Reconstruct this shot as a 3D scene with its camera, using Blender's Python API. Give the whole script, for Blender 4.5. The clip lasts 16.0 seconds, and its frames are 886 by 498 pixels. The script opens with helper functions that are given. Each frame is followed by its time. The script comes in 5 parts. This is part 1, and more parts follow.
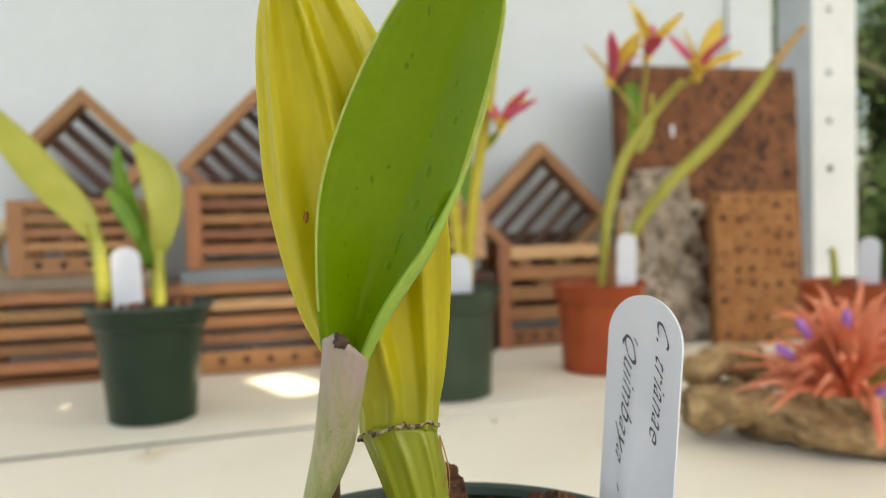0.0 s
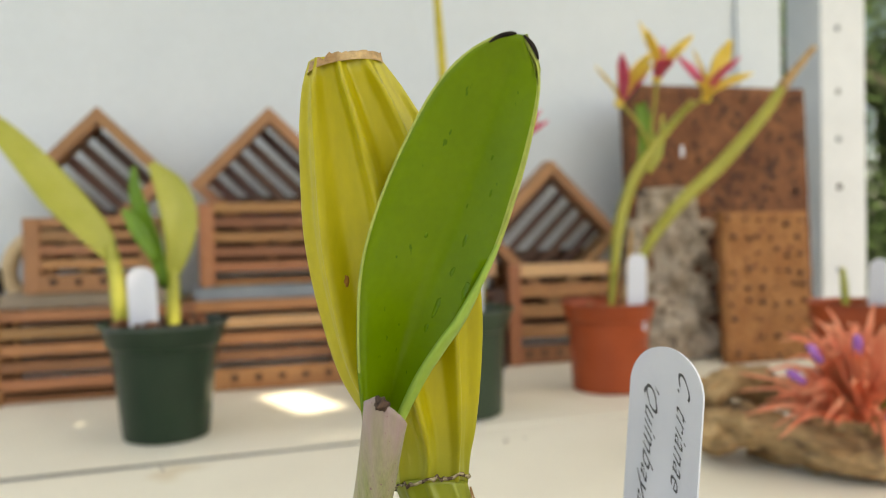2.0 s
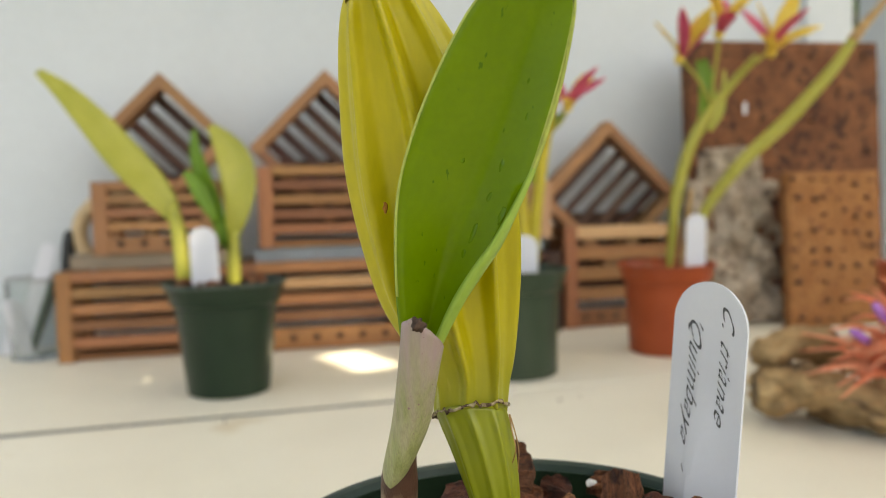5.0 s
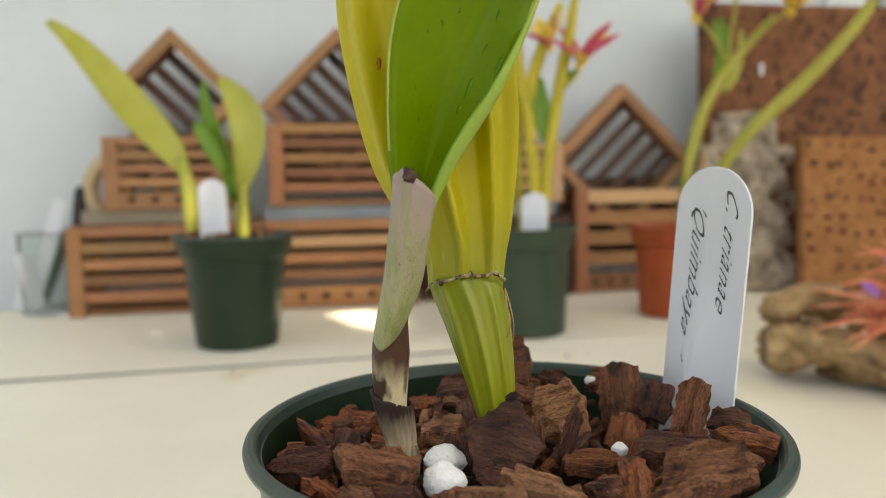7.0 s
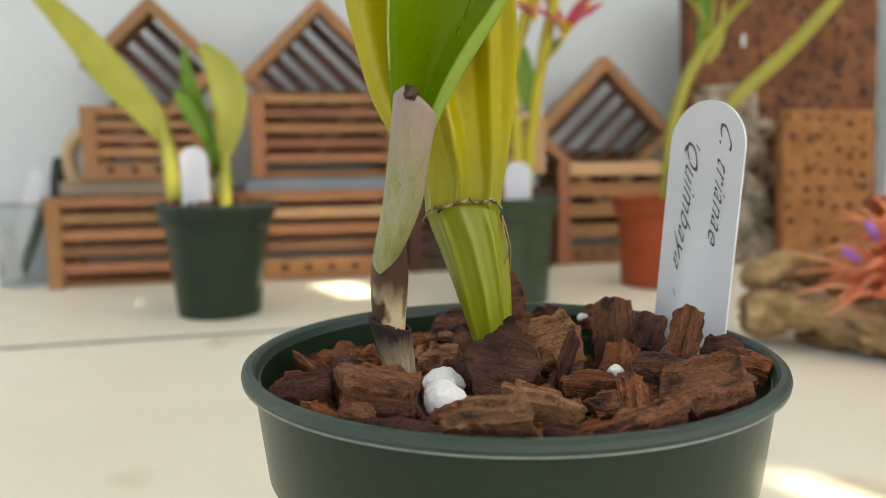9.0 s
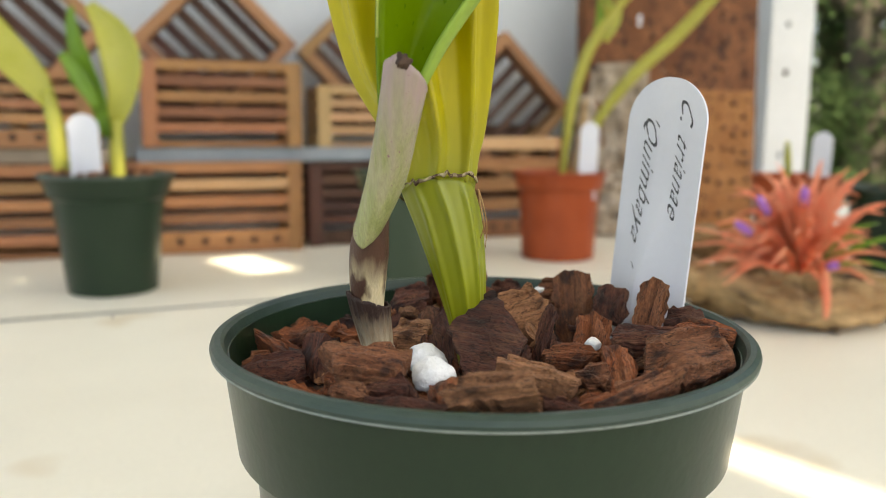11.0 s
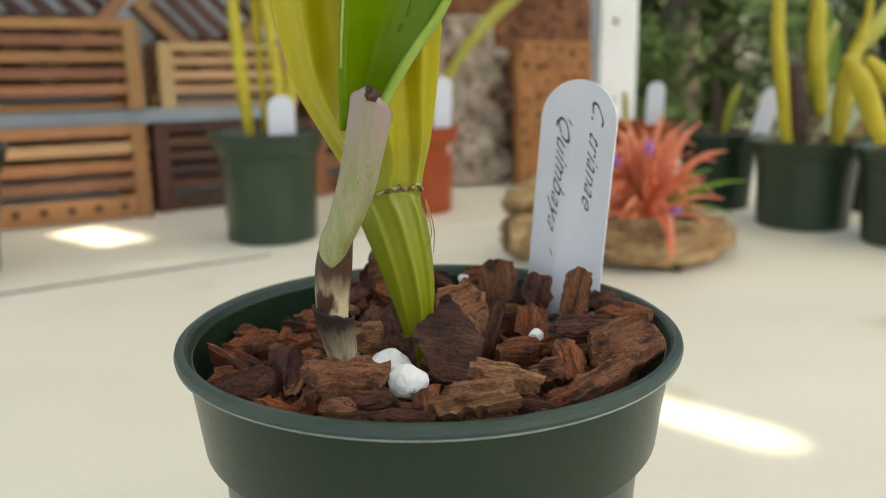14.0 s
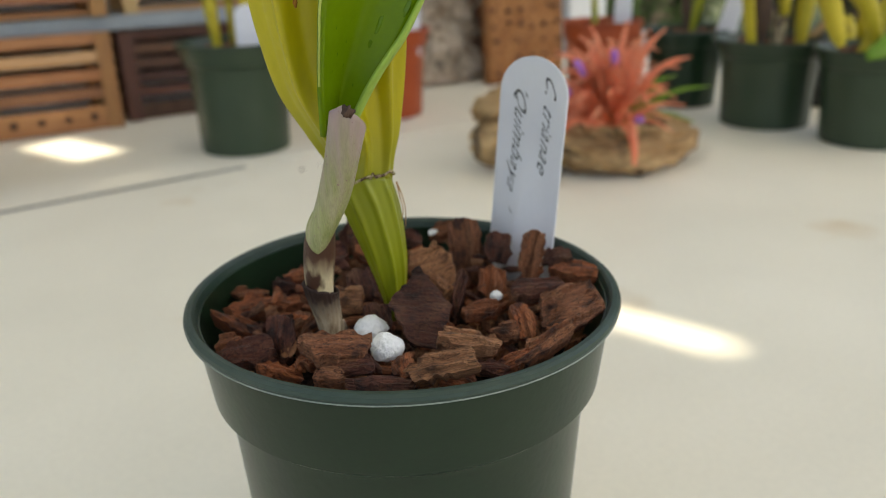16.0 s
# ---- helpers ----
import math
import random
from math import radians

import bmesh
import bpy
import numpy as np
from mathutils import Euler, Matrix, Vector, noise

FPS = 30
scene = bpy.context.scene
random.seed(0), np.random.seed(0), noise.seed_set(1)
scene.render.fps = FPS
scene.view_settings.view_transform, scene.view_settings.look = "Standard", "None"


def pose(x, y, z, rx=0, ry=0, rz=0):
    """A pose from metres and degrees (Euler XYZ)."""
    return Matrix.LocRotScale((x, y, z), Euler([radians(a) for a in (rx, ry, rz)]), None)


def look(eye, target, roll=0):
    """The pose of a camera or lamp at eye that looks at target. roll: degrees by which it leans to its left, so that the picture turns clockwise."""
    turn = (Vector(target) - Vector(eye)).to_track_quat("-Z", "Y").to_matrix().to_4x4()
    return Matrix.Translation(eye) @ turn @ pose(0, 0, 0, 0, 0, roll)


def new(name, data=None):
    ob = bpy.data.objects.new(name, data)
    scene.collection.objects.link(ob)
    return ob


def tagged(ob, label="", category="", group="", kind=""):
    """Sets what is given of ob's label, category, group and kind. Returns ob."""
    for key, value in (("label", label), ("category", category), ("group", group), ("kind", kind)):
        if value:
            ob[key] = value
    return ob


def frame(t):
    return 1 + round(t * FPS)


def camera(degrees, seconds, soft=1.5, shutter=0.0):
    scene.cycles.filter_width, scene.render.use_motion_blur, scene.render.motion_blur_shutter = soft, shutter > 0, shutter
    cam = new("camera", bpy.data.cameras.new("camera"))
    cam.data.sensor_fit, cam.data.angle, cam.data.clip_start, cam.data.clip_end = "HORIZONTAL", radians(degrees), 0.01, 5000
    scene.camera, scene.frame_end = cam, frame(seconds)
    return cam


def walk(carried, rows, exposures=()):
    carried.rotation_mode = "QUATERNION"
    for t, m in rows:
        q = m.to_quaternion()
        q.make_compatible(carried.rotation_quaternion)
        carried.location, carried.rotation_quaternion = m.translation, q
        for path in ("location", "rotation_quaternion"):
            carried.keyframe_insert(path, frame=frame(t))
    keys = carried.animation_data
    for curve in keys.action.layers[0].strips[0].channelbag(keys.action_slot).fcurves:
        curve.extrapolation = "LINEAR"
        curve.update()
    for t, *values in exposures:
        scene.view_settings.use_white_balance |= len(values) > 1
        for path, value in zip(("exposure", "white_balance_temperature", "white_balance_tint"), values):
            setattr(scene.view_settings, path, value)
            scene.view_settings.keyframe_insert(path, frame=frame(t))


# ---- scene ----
cam = camera(58.2, 16.0, soft=0.8)
cam.data.dof.use_dof, cam.data.dof.focus_distance, cam.data.dof.aperture_fstop = True, 0.178, 14.5
PATH = [
    (0, (-0.0036, -0.1814, 0.2154), (0.0388, 1.8167, 0.1374), -1.48),
    (0.5, (-0.0038, -0.1835, 0.2162), (0.0405, 1.8154, 0.1665), -1.57),
    (1, (-0.0037, -0.1917, 0.2243), (0.0436, 1.8073, 0.1814), -1.73),
    (1.5, (-0.0046, -0.1902, 0.2252), (0.0197, 1.8089, 0.1693), -1.81),
    (2, (-0.0093, -0.1889, 0.2270), (0.0168, 1.8103, 0.1764), -1.26),
    (2.5, (-0.0091, -0.1850, 0.2236), (-0.0264, 1.8139, 0.1590), -1.84),
    (3, (-0.0094, -0.1889, 0.2245), (-0.0644, 1.8086, 0.1413), -2.07),
    (3.5, (-0.0086, -0.1908, 0.2246), (-0.0757, 1.8054, 0.1216), -1.75),
    (6, (-0.0030, -0.1895, 0.2078), (-0.1528, 1.7996, 0.0630), -1.49),
    (6.5, (-0.0022, -0.1861, 0.2009), (-0.1557, 1.8014, 0.0387), -1.26),
    (7, (-0.0017, -0.1881, 0.1927), (-0.1558, 1.7976, 0.0096), -0.84),
    (7.5, (-0.0022, -0.1908, 0.1878), (-0.1475, 1.7936, -0.0141), -0.53),
    (8, (-0.0018, -0.1910, 0.1850), (-0.1548, 1.7936, -0.0104), -0.39),
    (8.5, (-0.0035, -0.1895, 0.1829), (-0.1456, 1.7935, -0.0353), -0.48),
    (9, (-0.0058, -0.1902, 0.1807), (-0.1104, 1.7933, -0.0538), -0.67),
    (9.5, (-0.0116, -0.1879, 0.1805), (-0.0340, 1.7938, -0.0880), -0.59),
    (10, (-0.0162, -0.1895, 0.1805), (0.0315, 1.7908, -0.0953), -0.24),
    (12.5, (-0.0402, -0.1810, 0.1805), (0.3056, 1.7574, -0.1701), -0.33),
    (13, (-0.0444, -0.1837, 0.1839), (0.3642, 1.7406, -0.1765), -0.91),
    (13.5, (-0.0497, -0.1875, 0.1901), (0.4478, 1.7087, -0.2061), -0.76),
    (14, (-0.0523, -0.1909, 0.1972), (0.4992, 1.6811, -0.2407), -0.85),
    (14.5, (-0.0533, -0.1946, 0.2052), (0.5209, 1.6554, -0.2924), -0.73),
    (15, (-0.0556, -0.2018, 0.2154), (0.5305, 1.6159, -0.3783), -0.78),
    (15.5, (-0.0571, -0.2060, 0.2229), (0.5361, 1.5840, -0.4433), -0.99),
    (16, (-0.0566, -0.2112, 0.2276), (0.5258, 1.5645, -0.4851), -1.74),
]
EXPOSURE = [(0.0, 1.85, 9000, 6), (3.5, 1.72, 9300, 7), (9.0, 1.70, 9200, 7), (10.0, 1.96, 8900, 7), (12.5, 1.87, 8900, 6), (14.5, 1.63, 8600, 5), (16.0, 1.46, 8400, 6)]
walk(cam, [(t, look(eye, target, roll)) for t, eye, target, roll in PATH], EXPOSURE)

# ---- daylight ----
SUN_DIR = Vector((0.45, -0.55, 1.15)).normalized()
sky_world = bpy.data.worlds.new("sky")
scene.world = sky_world
sky_world.use_nodes = True
wn = sky_world.node_tree
sky_tex = wn.nodes.new("ShaderNodeTexSky")
sky_tex.sky_type, sky_tex.sun_disc = "NISHITA", False
sky_tex.sun_elevation = math.asin(SUN_DIR.z)
sky_tex.sun_rotation = math.atan2(SUN_DIR.x, SUN_DIR.y)
sky_tex.dust_density, sky_tex.air_density = 2.0, 0.8
wn.links.new(sky_tex.outputs[0], wn.nodes["Background"].inputs[0])
wn.nodes["Background"].inputs[1].default_value = 0.15
sun_data = bpy.data.lights.new("sun", "SUN")
sun_data.energy, sun_data.angle, sun_data.color = 3.4, radians(0.6), (1.0, 0.99, 0.975)
sun_lamp = new("sun", sun_data)
sun_lamp.matrix_world = look(SUN_DIR * 8, (0, 0, 0))


# ---- materials ----
def mat(name, c1, c2, scale=20.0, rough=0.6, bump=0.2, fine=200.0, stretch=(1, 1, 1), rnd=0.0, speck=None, speck_scale=60.0,
        speck_at=0.62, metal=0.0, through_light=0.0, coat=0.0, depth=0.001, spec=0.5, fine_mix=0.25, grad=None, soft=0.06, speck_stretch=None):
    """Two tones in a broad noise, darkened by a fine grain, with relief of the grain; speck: a third tone in patches; grad: (from z, to z, tone) for pigment that comes in along the length."""
    m = bpy.data.materials.new(name)
    m.use_nodes = True
    nt = m.node_tree
    n, link = nt.nodes, nt.links.new
    bs = n["Principled BSDF"]
    tc = n.new("ShaderNodeTexCoord")
    mp = n.new("ShaderNodeMapping")
    mp.inputs["Scale"].default_value = stretch
    link(tc.outputs["Object"], mp.inputs["Vector"])
    vec = mp.outputs[0]
    if rnd:
        inf = n.new("ShaderNodeObjectInfo")
        add = n.new("ShaderNodeVectorMath")
        add.operation = "MULTIPLY_ADD"
        link(inf.outputs["Random"], add.inputs[0])
        add.inputs[1].default_value = (7.3, 3.1, 5.7)
        link(vec, add.inputs[2])
        vec = add.outputs[0]
    big = n.new("ShaderNodeTexNoise")
    big.inputs["Scale"].default_value, big.inputs["Detail"].default_value = scale, 4
    link(vec, big.inputs["Vector"])
    ramp = n.new("ShaderNodeMapRange")
    ramp.inputs[1].default_value, ramp.inputs[2].default_value = 0.3, 0.7
    link(big.outputs[0], ramp.inputs[0])
    mix = n.new("ShaderNodeMix")
    mix.data_type = "RGBA"
    mix.inputs[6].default_value, mix.inputs[7].default_value = (*c1, 1), (*c2, 1)
    link(ramp.outputs[0], mix.inputs[0])
    col = mix.outputs[2]
    grain = n.new("ShaderNodeTexNoise")
    grain.inputs["Scale"].default_value, grain.inputs["Detail"].default_value = fine, 6
    link(vec, grain.inputs["Vector"])
    dark = n.new("ShaderNodeMix")
    dark.data_type, dark.blend_type = "RGBA", "MULTIPLY"
    dark.inputs[0].default_value = fine_mix
    link(col, dark.inputs[6])
    g2 = n.new("ShaderNodeMapRange")
    g2.inputs[1].default_value, g2.inputs[2].default_value, g2.inputs[3].default_value = 0.3, 0.65, 0.2
    link(grain.outputs[0], g2.inputs[0])
    link(g2.outputs[0], dark.inputs[7])
    col = dark.outputs[2]
    if grad:
        sx = n.new("ShaderNodeSeparateXYZ")
        link(tc.outputs["Object"], sx.inputs[0])
        wob = n.new("ShaderNodeMath")
        wob.operation = "MULTIPLY_ADD"
        link(big.outputs[0], wob.inputs[0])
        wob.inputs[1].default_value = (grad[1] - grad[0]) * 1.2
        link(sx.outputs["Z"], wob.inputs[2])
        gr = n.new("ShaderNodeMapRange")
        gr.inputs[1].default_value, gr.inputs[2].default_value = grad[0] + (grad[1] - grad[0]) * 0.6, grad[1] + (grad[1] - grad[0]) * 0.6
        link(wob.outputs[0], gr.inputs[0])
        gm = n.new("ShaderNodeMix")
        gm.data_type = "RGBA"
        link(gr.outputs[0], gm.inputs[0])
        link(col, gm.inputs[6])
        gm.inputs[7].default_value = (*grad[2], 1)
        col = gm.outputs[2]
    if speck:
        sp = n.new("ShaderNodeTexNoise")
        sp.inputs["Scale"].default_value, sp.inputs["Detail"].default_value = speck_scale, 3
        sv = vec if rnd else tc.outputs["Object"]
        if speck_stretch:
            ss = n.new("ShaderNodeMapping")
            ss.inputs["Scale"].default_value = speck_stretch
            link(sv, ss.inputs["Vector"])
            sv = ss.outputs[0]
        link(sv, sp.inputs["Vector"])
        sr = n.new("ShaderNodeMapRange")
        sr.inputs[1].default_value, sr.inputs[2].default_value = speck_at, speck_at + soft
        link(sp.outputs[0], sr.inputs[0])
        sm = n.new("ShaderNodeMix")
        sm.data_type = "RGBA"
        link(sr.outputs[0], sm.inputs[0])
        link(col, sm.inputs[6])
        sm.inputs[7].default_value = (*speck, 1)
        col = sm.outputs[2]
    if rnd:
        hs = n.new("ShaderNodeHueSaturation")
        mr = n.new("ShaderNodeMapRange")
        mr.inputs[3].default_value, mr.inputs[4].default_value = 1 - rnd, 1 + rnd
        link(inf.outputs["Random"], mr.inputs[0])
        link(mr.outputs[0], hs.inputs["Value"])
        mh = n.new("ShaderNodeMath")
        mh.operation = "PINGPONG"
        mh.inputs[1].default_value = 0.17
        link(inf.outputs["Random"], mh.inputs[0])
        ma = n.new("ShaderNodeMapRange")
        ma.inputs[2].default_value, ma.inputs[3].default_value, ma.inputs[4].default_value = 0.17, 0.485, 0.512
        link(mh.outputs[0], ma.inputs[0])
        link(ma.outputs[0], hs.inputs["Hue"])
        link(col, hs.inputs["Color"])
        col = hs.outputs[0]
    link(col, bs.inputs["Base Color"])
    bs.inputs["Roughness"].default_value = rough
    bs.inputs["Metallic"].default_value = metal
    bs.inputs["Specular IOR Level"].default_value = spec
    bs.inputs["Coat Weight"].default_value = coat
    bs.inputs["Coat Roughness"].default_value = 0.25
    if bump:
        bp = n.new("ShaderNodeBump")
        bp.inputs["Strength"].default_value, bp.inputs["Distance"].default_value = bump, depth
        link(grain.outputs[0], bp.inputs["Height"])
        link(bp.outputs[0], bs.inputs["Normal"])
    if through_light:
        tl = n.new("ShaderNodeBsdfTranslucent")
        link(col, tl.inputs[0])
        ms = n.new("ShaderNodeMixShader")
        ms.inputs[0].default_value = through_light
        link(bs.outputs[0], ms.inputs[1])
        link(tl.outputs[0], ms.inputs[2])
        link(ms.outputs[0], n["Material Output"].inputs[0])
    return m


WALL = mat("painted_wall", (0.535, 0.575, 0.608), (0.595, 0.628, 0.656), 3, 0.7, 0.15, 90, fine_mix=0.04)
TABLE = mat("table_plastic", (0.735, 0.688, 0.568), (0.805, 0.757, 0.632), 6, 0.5, 0.12, 260, speck=(0.62, 0.50, 0.33), speck_scale=7, speck_at=0.66, soft=0.12, fine_mix=0.05)
POSTW = mat("white_vinyl", (0.57, 0.575, 0.58), (0.63, 0.635, 0.64), 10, 0.45, 0.1, 150, fine_mix=0.06)
POT_GREEN = mat("green_plastic", (0.0078, 0.0225, 0.0100), (0.0115, 0.0280, 0.0135), 25, 0.30, 0.2, 420, fine_mix=0.12, speck=(0.07, 0.075, 0.055), speck_scale=260, speck_at=0.785, spec=0.34, depth=0.0003)
POT_SAGE = mat("sage_plastic", (0.027, 0.046, 0.025), (0.035, 0.055, 0.031), 25, 0.34, 0.15, 420, fine_mix=0.1, spec=0.35, depth=0.0004)
# Lighter than the pot: the rim's sheen is put into this green.
LIP_SHEEN = mat("green_lip_sheen", (0.020, 0.041, 0.030), (0.030, 0.053, 0.041), 60, 0.42, 0.2, 500, fine_mix=0.15, spec=0.4, depth=0.0003)
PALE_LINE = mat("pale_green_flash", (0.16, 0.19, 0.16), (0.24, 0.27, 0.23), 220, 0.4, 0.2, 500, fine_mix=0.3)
POT_RED = mat("terracotta_plastic", (0.30, 0.052, 0.015), (0.37, 0.070, 0.022), 25, 0.42, 0.15, 300, fine_mix=0.1, spec=0.3)
def bark_tone(name, c1, c2, dark):
    """Split bark: streaks along the piece, weathered patches, thin dark cracks, fine grain."""
    m = bpy.data.materials.new(name)
    m.use_nodes = True
    nt = m.node_tree
    n, link = nt.nodes, nt.links.new
    bs = n["Principled BSDF"]
    tc, inf = n.new("ShaderNodeTexCoord"), n.new("ShaderNodeObjectInfo")
    shift = n.new("ShaderNodeVectorMath")
    shift.operation = "MULTIPLY_ADD"
    link(inf.outputs["Random"], shift.inputs[0])
    shift.inputs[1].default_value = (0.73, 0.31, 0.57)
    link(tc.outputs["Object"], shift.inputs[2])

    def noise_at(stretch, detail, rough=0.55):
        mp, tx = n.new("ShaderNodeMapping"), n.new("ShaderNodeTexNoise")
        mp.inputs["Scale"].default_value = stretch
        link(shift.outputs[0], mp.inputs["Vector"])
        tx.inputs["Scale"].default_value, tx.inputs["Detail"].default_value, tx.inputs["Roughness"].default_value = 1.0, detail, rough
        link(mp.outputs[0], tx.inputs["Vector"])
        return tx.outputs[0]

    def spread(value, a, b, lo=0.0, hi=1.0):
        mr = n.new("ShaderNodeMapRange")
        for k, v in zip((1, 2, 3, 4), (a, b, lo, hi)):
            mr.inputs[k].default_value = v
        link(value, mr.inputs[0])
        return mr.outputs[0]

    def blend(fac, a, b, kind="MIX"):
        mx = n.new("ShaderNodeMix")
        mx.data_type, mx.blend_type = "RGBA", kind
        for k, v in ((0, fac), (6, a), (7, b)):
            if isinstance(v, bpy.types.NodeSocket):
                link(v, mx.inputs[k])
            else:
                mx.inputs[k].default_value = v if k == 0 else (*v, 1)
        return mx.outputs[2]

    streak, patch, grain = noise_at((75, 820, 820), 5, 0.68), noise_at((120, 170, 170), 3), noise_at((900, 2100, 2100), 3, 0.7)
    crack = noise_at((90, 480, 480), 4)
    col = blend(spread(streak, 0.28, 0.72), c1, c2)
    col = blend(spread(patch, 0.52, 0.66, 0, 0.6), col, tuple(0.35 * a + 0.65 * b for a, b in zip(c2, (0.23, 0.118, 0.064))))
    col = blend(spread(patch, 0.46, 0.34, 0, 0.85), col, dark)
    near = n.new("ShaderNodeMath")
    near.operation = "COMPARE"
    link(crack, near.inputs[0])
    near.inputs[1].default_value, near.inputs[2].default_value = 0.5, 0.010
    lines = n.new("ShaderNodeMath")
    lines.operation = "MULTIPLY"
    link(near.outputs[0], lines.inputs[0])
    lines.inputs[1].default_value = 0.75
    col = blend(lines.outputs[0], col, dark)
    col = blend(0.85, col, spread(grain, 0.34, 0.62, 0.48, 1.12), "MULTIPLY")
    hs = n.new("ShaderNodeHueSaturation")
    link(spread(inf.outputs["Random"], 0, 1, 0.72, 1.28), hs.inputs["Value"])
    link(col, hs.inputs["Color"])
    link(hs.outputs[0], bs.inputs["Base Color"])
    link(spread(patch, 0.3, 0.7, 0.5, 0.8), bs.inputs["Roughness"])
    bs.inputs["Specular IOR Level"].default_value = 0.32
    relief = n.new("ShaderNodeMath")
    relief.operation = "MULTIPLY_ADD"
    link(grain, relief.inputs[0])
    relief.inputs[1].default_value = 0.35
    link(streak, relief.inputs[2])
    bp = n.new("ShaderNodeBump")
    bp.inputs["Strength"].default_value, bp.inputs["Distance"].default_value = 1.0, 0.0015
    link(relief.outputs[0], bp.inputs["Height"])
    link(bp.outputs[0], bs.inputs["Normal"])
    return m


BARK = bark_tone("fir_bark", (0.130, 0.042, 0.019), (0.34, 0.132, 0.062), (0.020, 0.006, 0.004))
BARK_TAN = bark_tone("tan_bark", (0.25, 0.098, 0.043), (0.50, 0.235, 0.115), (0.055, 0.020, 0.010))
BARK_RED = bark_tone("rusty_bark", (0.20, 0.053, 0.019), (0.36, 0.113, 0.042), (0.035, 0.011, 0.007))
BARK_DARK = bark_tone("purple_brown_bark", (0.048, 0.015, 0.010), (0.155, 0.052, 0.031), (0.012, 0.0045, 0.004))
BLEMISH = mat("brown_spot", (0.20, 0.070, 0.012), (0.32, 0.14, 0.025), 600, 0.7, 0.2, 900, spec=0.1)
# Near black: the shade between the chips is put into the bed's colour.
SHADED_BED = mat("bark_bed", (0.008, 0.004, 0.003), (0.022, 0.010, 0.007), 200, 0.95, 1.0, 500, depth=0.003, spec=0.1)
PERLITE = mat("perlite", (0.80, 0.80, 0.79), (0.88, 0.88, 0.87), 200, 0.85, 0.8, 900, depth=0.0008, fine_mix=0.12)
CEDAR = mat("cedar", (0.255, 0.098, 0.031), (0.395, 0.178, 0.067), 9, 0.55, 0.4, 120, stretch=(0.25, 3, 3), rnd=0.25, fine_mix=0.4)
CEDAR_PALE = mat("pale_cedar", (0.48, 0.27, 0.12), (0.58, 0.36, 0.18), 9, 0.6, 0.4, 120, stretch=(0.25, 3, 3), rnd=0.18, fine_mix=0.3)
CEDAR_MID = mat("golden_cedar", (0.30, 0.132, 0.050), (0.41, 0.196, 0.080), 9, 0.6, 0.4, 120, stretch=(0.25, 3, 3), rnd=0.22, fine_mix=0.35)
CEDAR_BROWN = mat("brown_cedar", (0.26, 0.118, 0.046), (0.37, 0.180, 0.076), 9, 0.6, 0.4, 120, stretch=(0.25, 3, 3), rnd=0.2, fine_mix=0.35)
# Dark stained cedar; also carries the shade put into back and bottom slats.
CEDAR_DARK_SHADE = mat("dark_and_shaded_cedar", (0.058, 0.020, 0.010), (0.115, 0.040, 0.019), 9, 0.6, 0.4, 120, stretch=(0.25, 3, 3), rnd=0.25, fine_mix=0.4)
# Holes are surface discs; the shade inside them is put into this colour.
HOLE_SHADE = mat("hole_shade", (0.045, 0.020, 0.010), (0.07, 0.030, 0.015), 60, 0.9, 0, 200)
WEATHERED = mat("weathered_board", (0.25, 0.19, 0.135), (0.34, 0.265, 0.195), 14, 0.7, 0.3, 140, stretch=(0.3, 2, 2), fine_mix=0.3)
# The same painted hole shade, lighter, for the plaques' discs.
FAINT_HOLE_SHADE = mat("faint_hole_shade", (0.085, 0.034, 0.015), (0.12, 0.050, 0.022), 60, 0.9, 0, 200)
GREYBOARD = mat("grey_board", (0.20, 0.23, 0.26), (0.26, 0.29, 0.32), 14, 0.6, 0.1, 160, fine_mix=0.15)
FERN = mat("tree_fern", (0.16, 0.050, 0.018), (0.31, 0.120, 0.048), 22, 0.9, 1.0, 190, speck=(0.055, 0.020, 0.010), speck_scale=60, speck_at=0.54, soft=0.1, depth=0.005, fine_mix=0.75)
FERN_LIGHT = mat("light_fern_board", (0.31, 0.112, 0.030), (0.42, 0.180, 0.060), 26, 0.85, 0.8, 220, fine_mix=0.55, depth=0.003, speck=(0.16, 0.055, 0.02), speck_scale=75, speck_at=0.6, soft=0.1)
CORK = mat("cork_bark", (0.41, 0.305, 0.215), (0.72, 0.595, 0.465), 30, 0.9, 1.0, 130, stretch=(1.1, 1.1, 0.8), speck=(0.09, 0.062, 0.045), speck_scale=48, speck_at=0.57, soft=0.10, speck_stretch=(1.1, 1.1, 0.85), depth=0.008, fine_mix=0.7)
DRIFT = mat("driftwood", (0.30, 0.155, 0.058), (0.58, 0.38, 0.185), 30, 0.85, 1.0, 150, stretch=(0.6, 1.2, 1.4), speck=(0.060, 0.036, 0.022), speck_scale=24, speck_at=0.57, soft=0.10, depth=0.005, fine_mix=0.5)
BULB = mat("pseudobulb", (0.49, 0.415, 0.012), (0.61, 0.515, 0.034), 45, 0.34, 0.12, 500, stretch=(1, 1, 0.3), speck=(0.62, 0.52, 0.13), speck_scale=120, speck_at=0.68, speck_stretch=(1, 1, 0.3), through_light=0.2, fine_mix=0.12, depth=0.0004, grad=(0.088, 0.064, (0.36, 0.355, 0.040)))
NECK = mat("bulb_neck", (0.235, 0.262, 0.012), (0.335, 0.350, 0.024), 40, 0.34, 0.12, 500, stretch=(1, 1, 0.2), through_light=0.16, fine_mix=0.12, depth=0.0004)
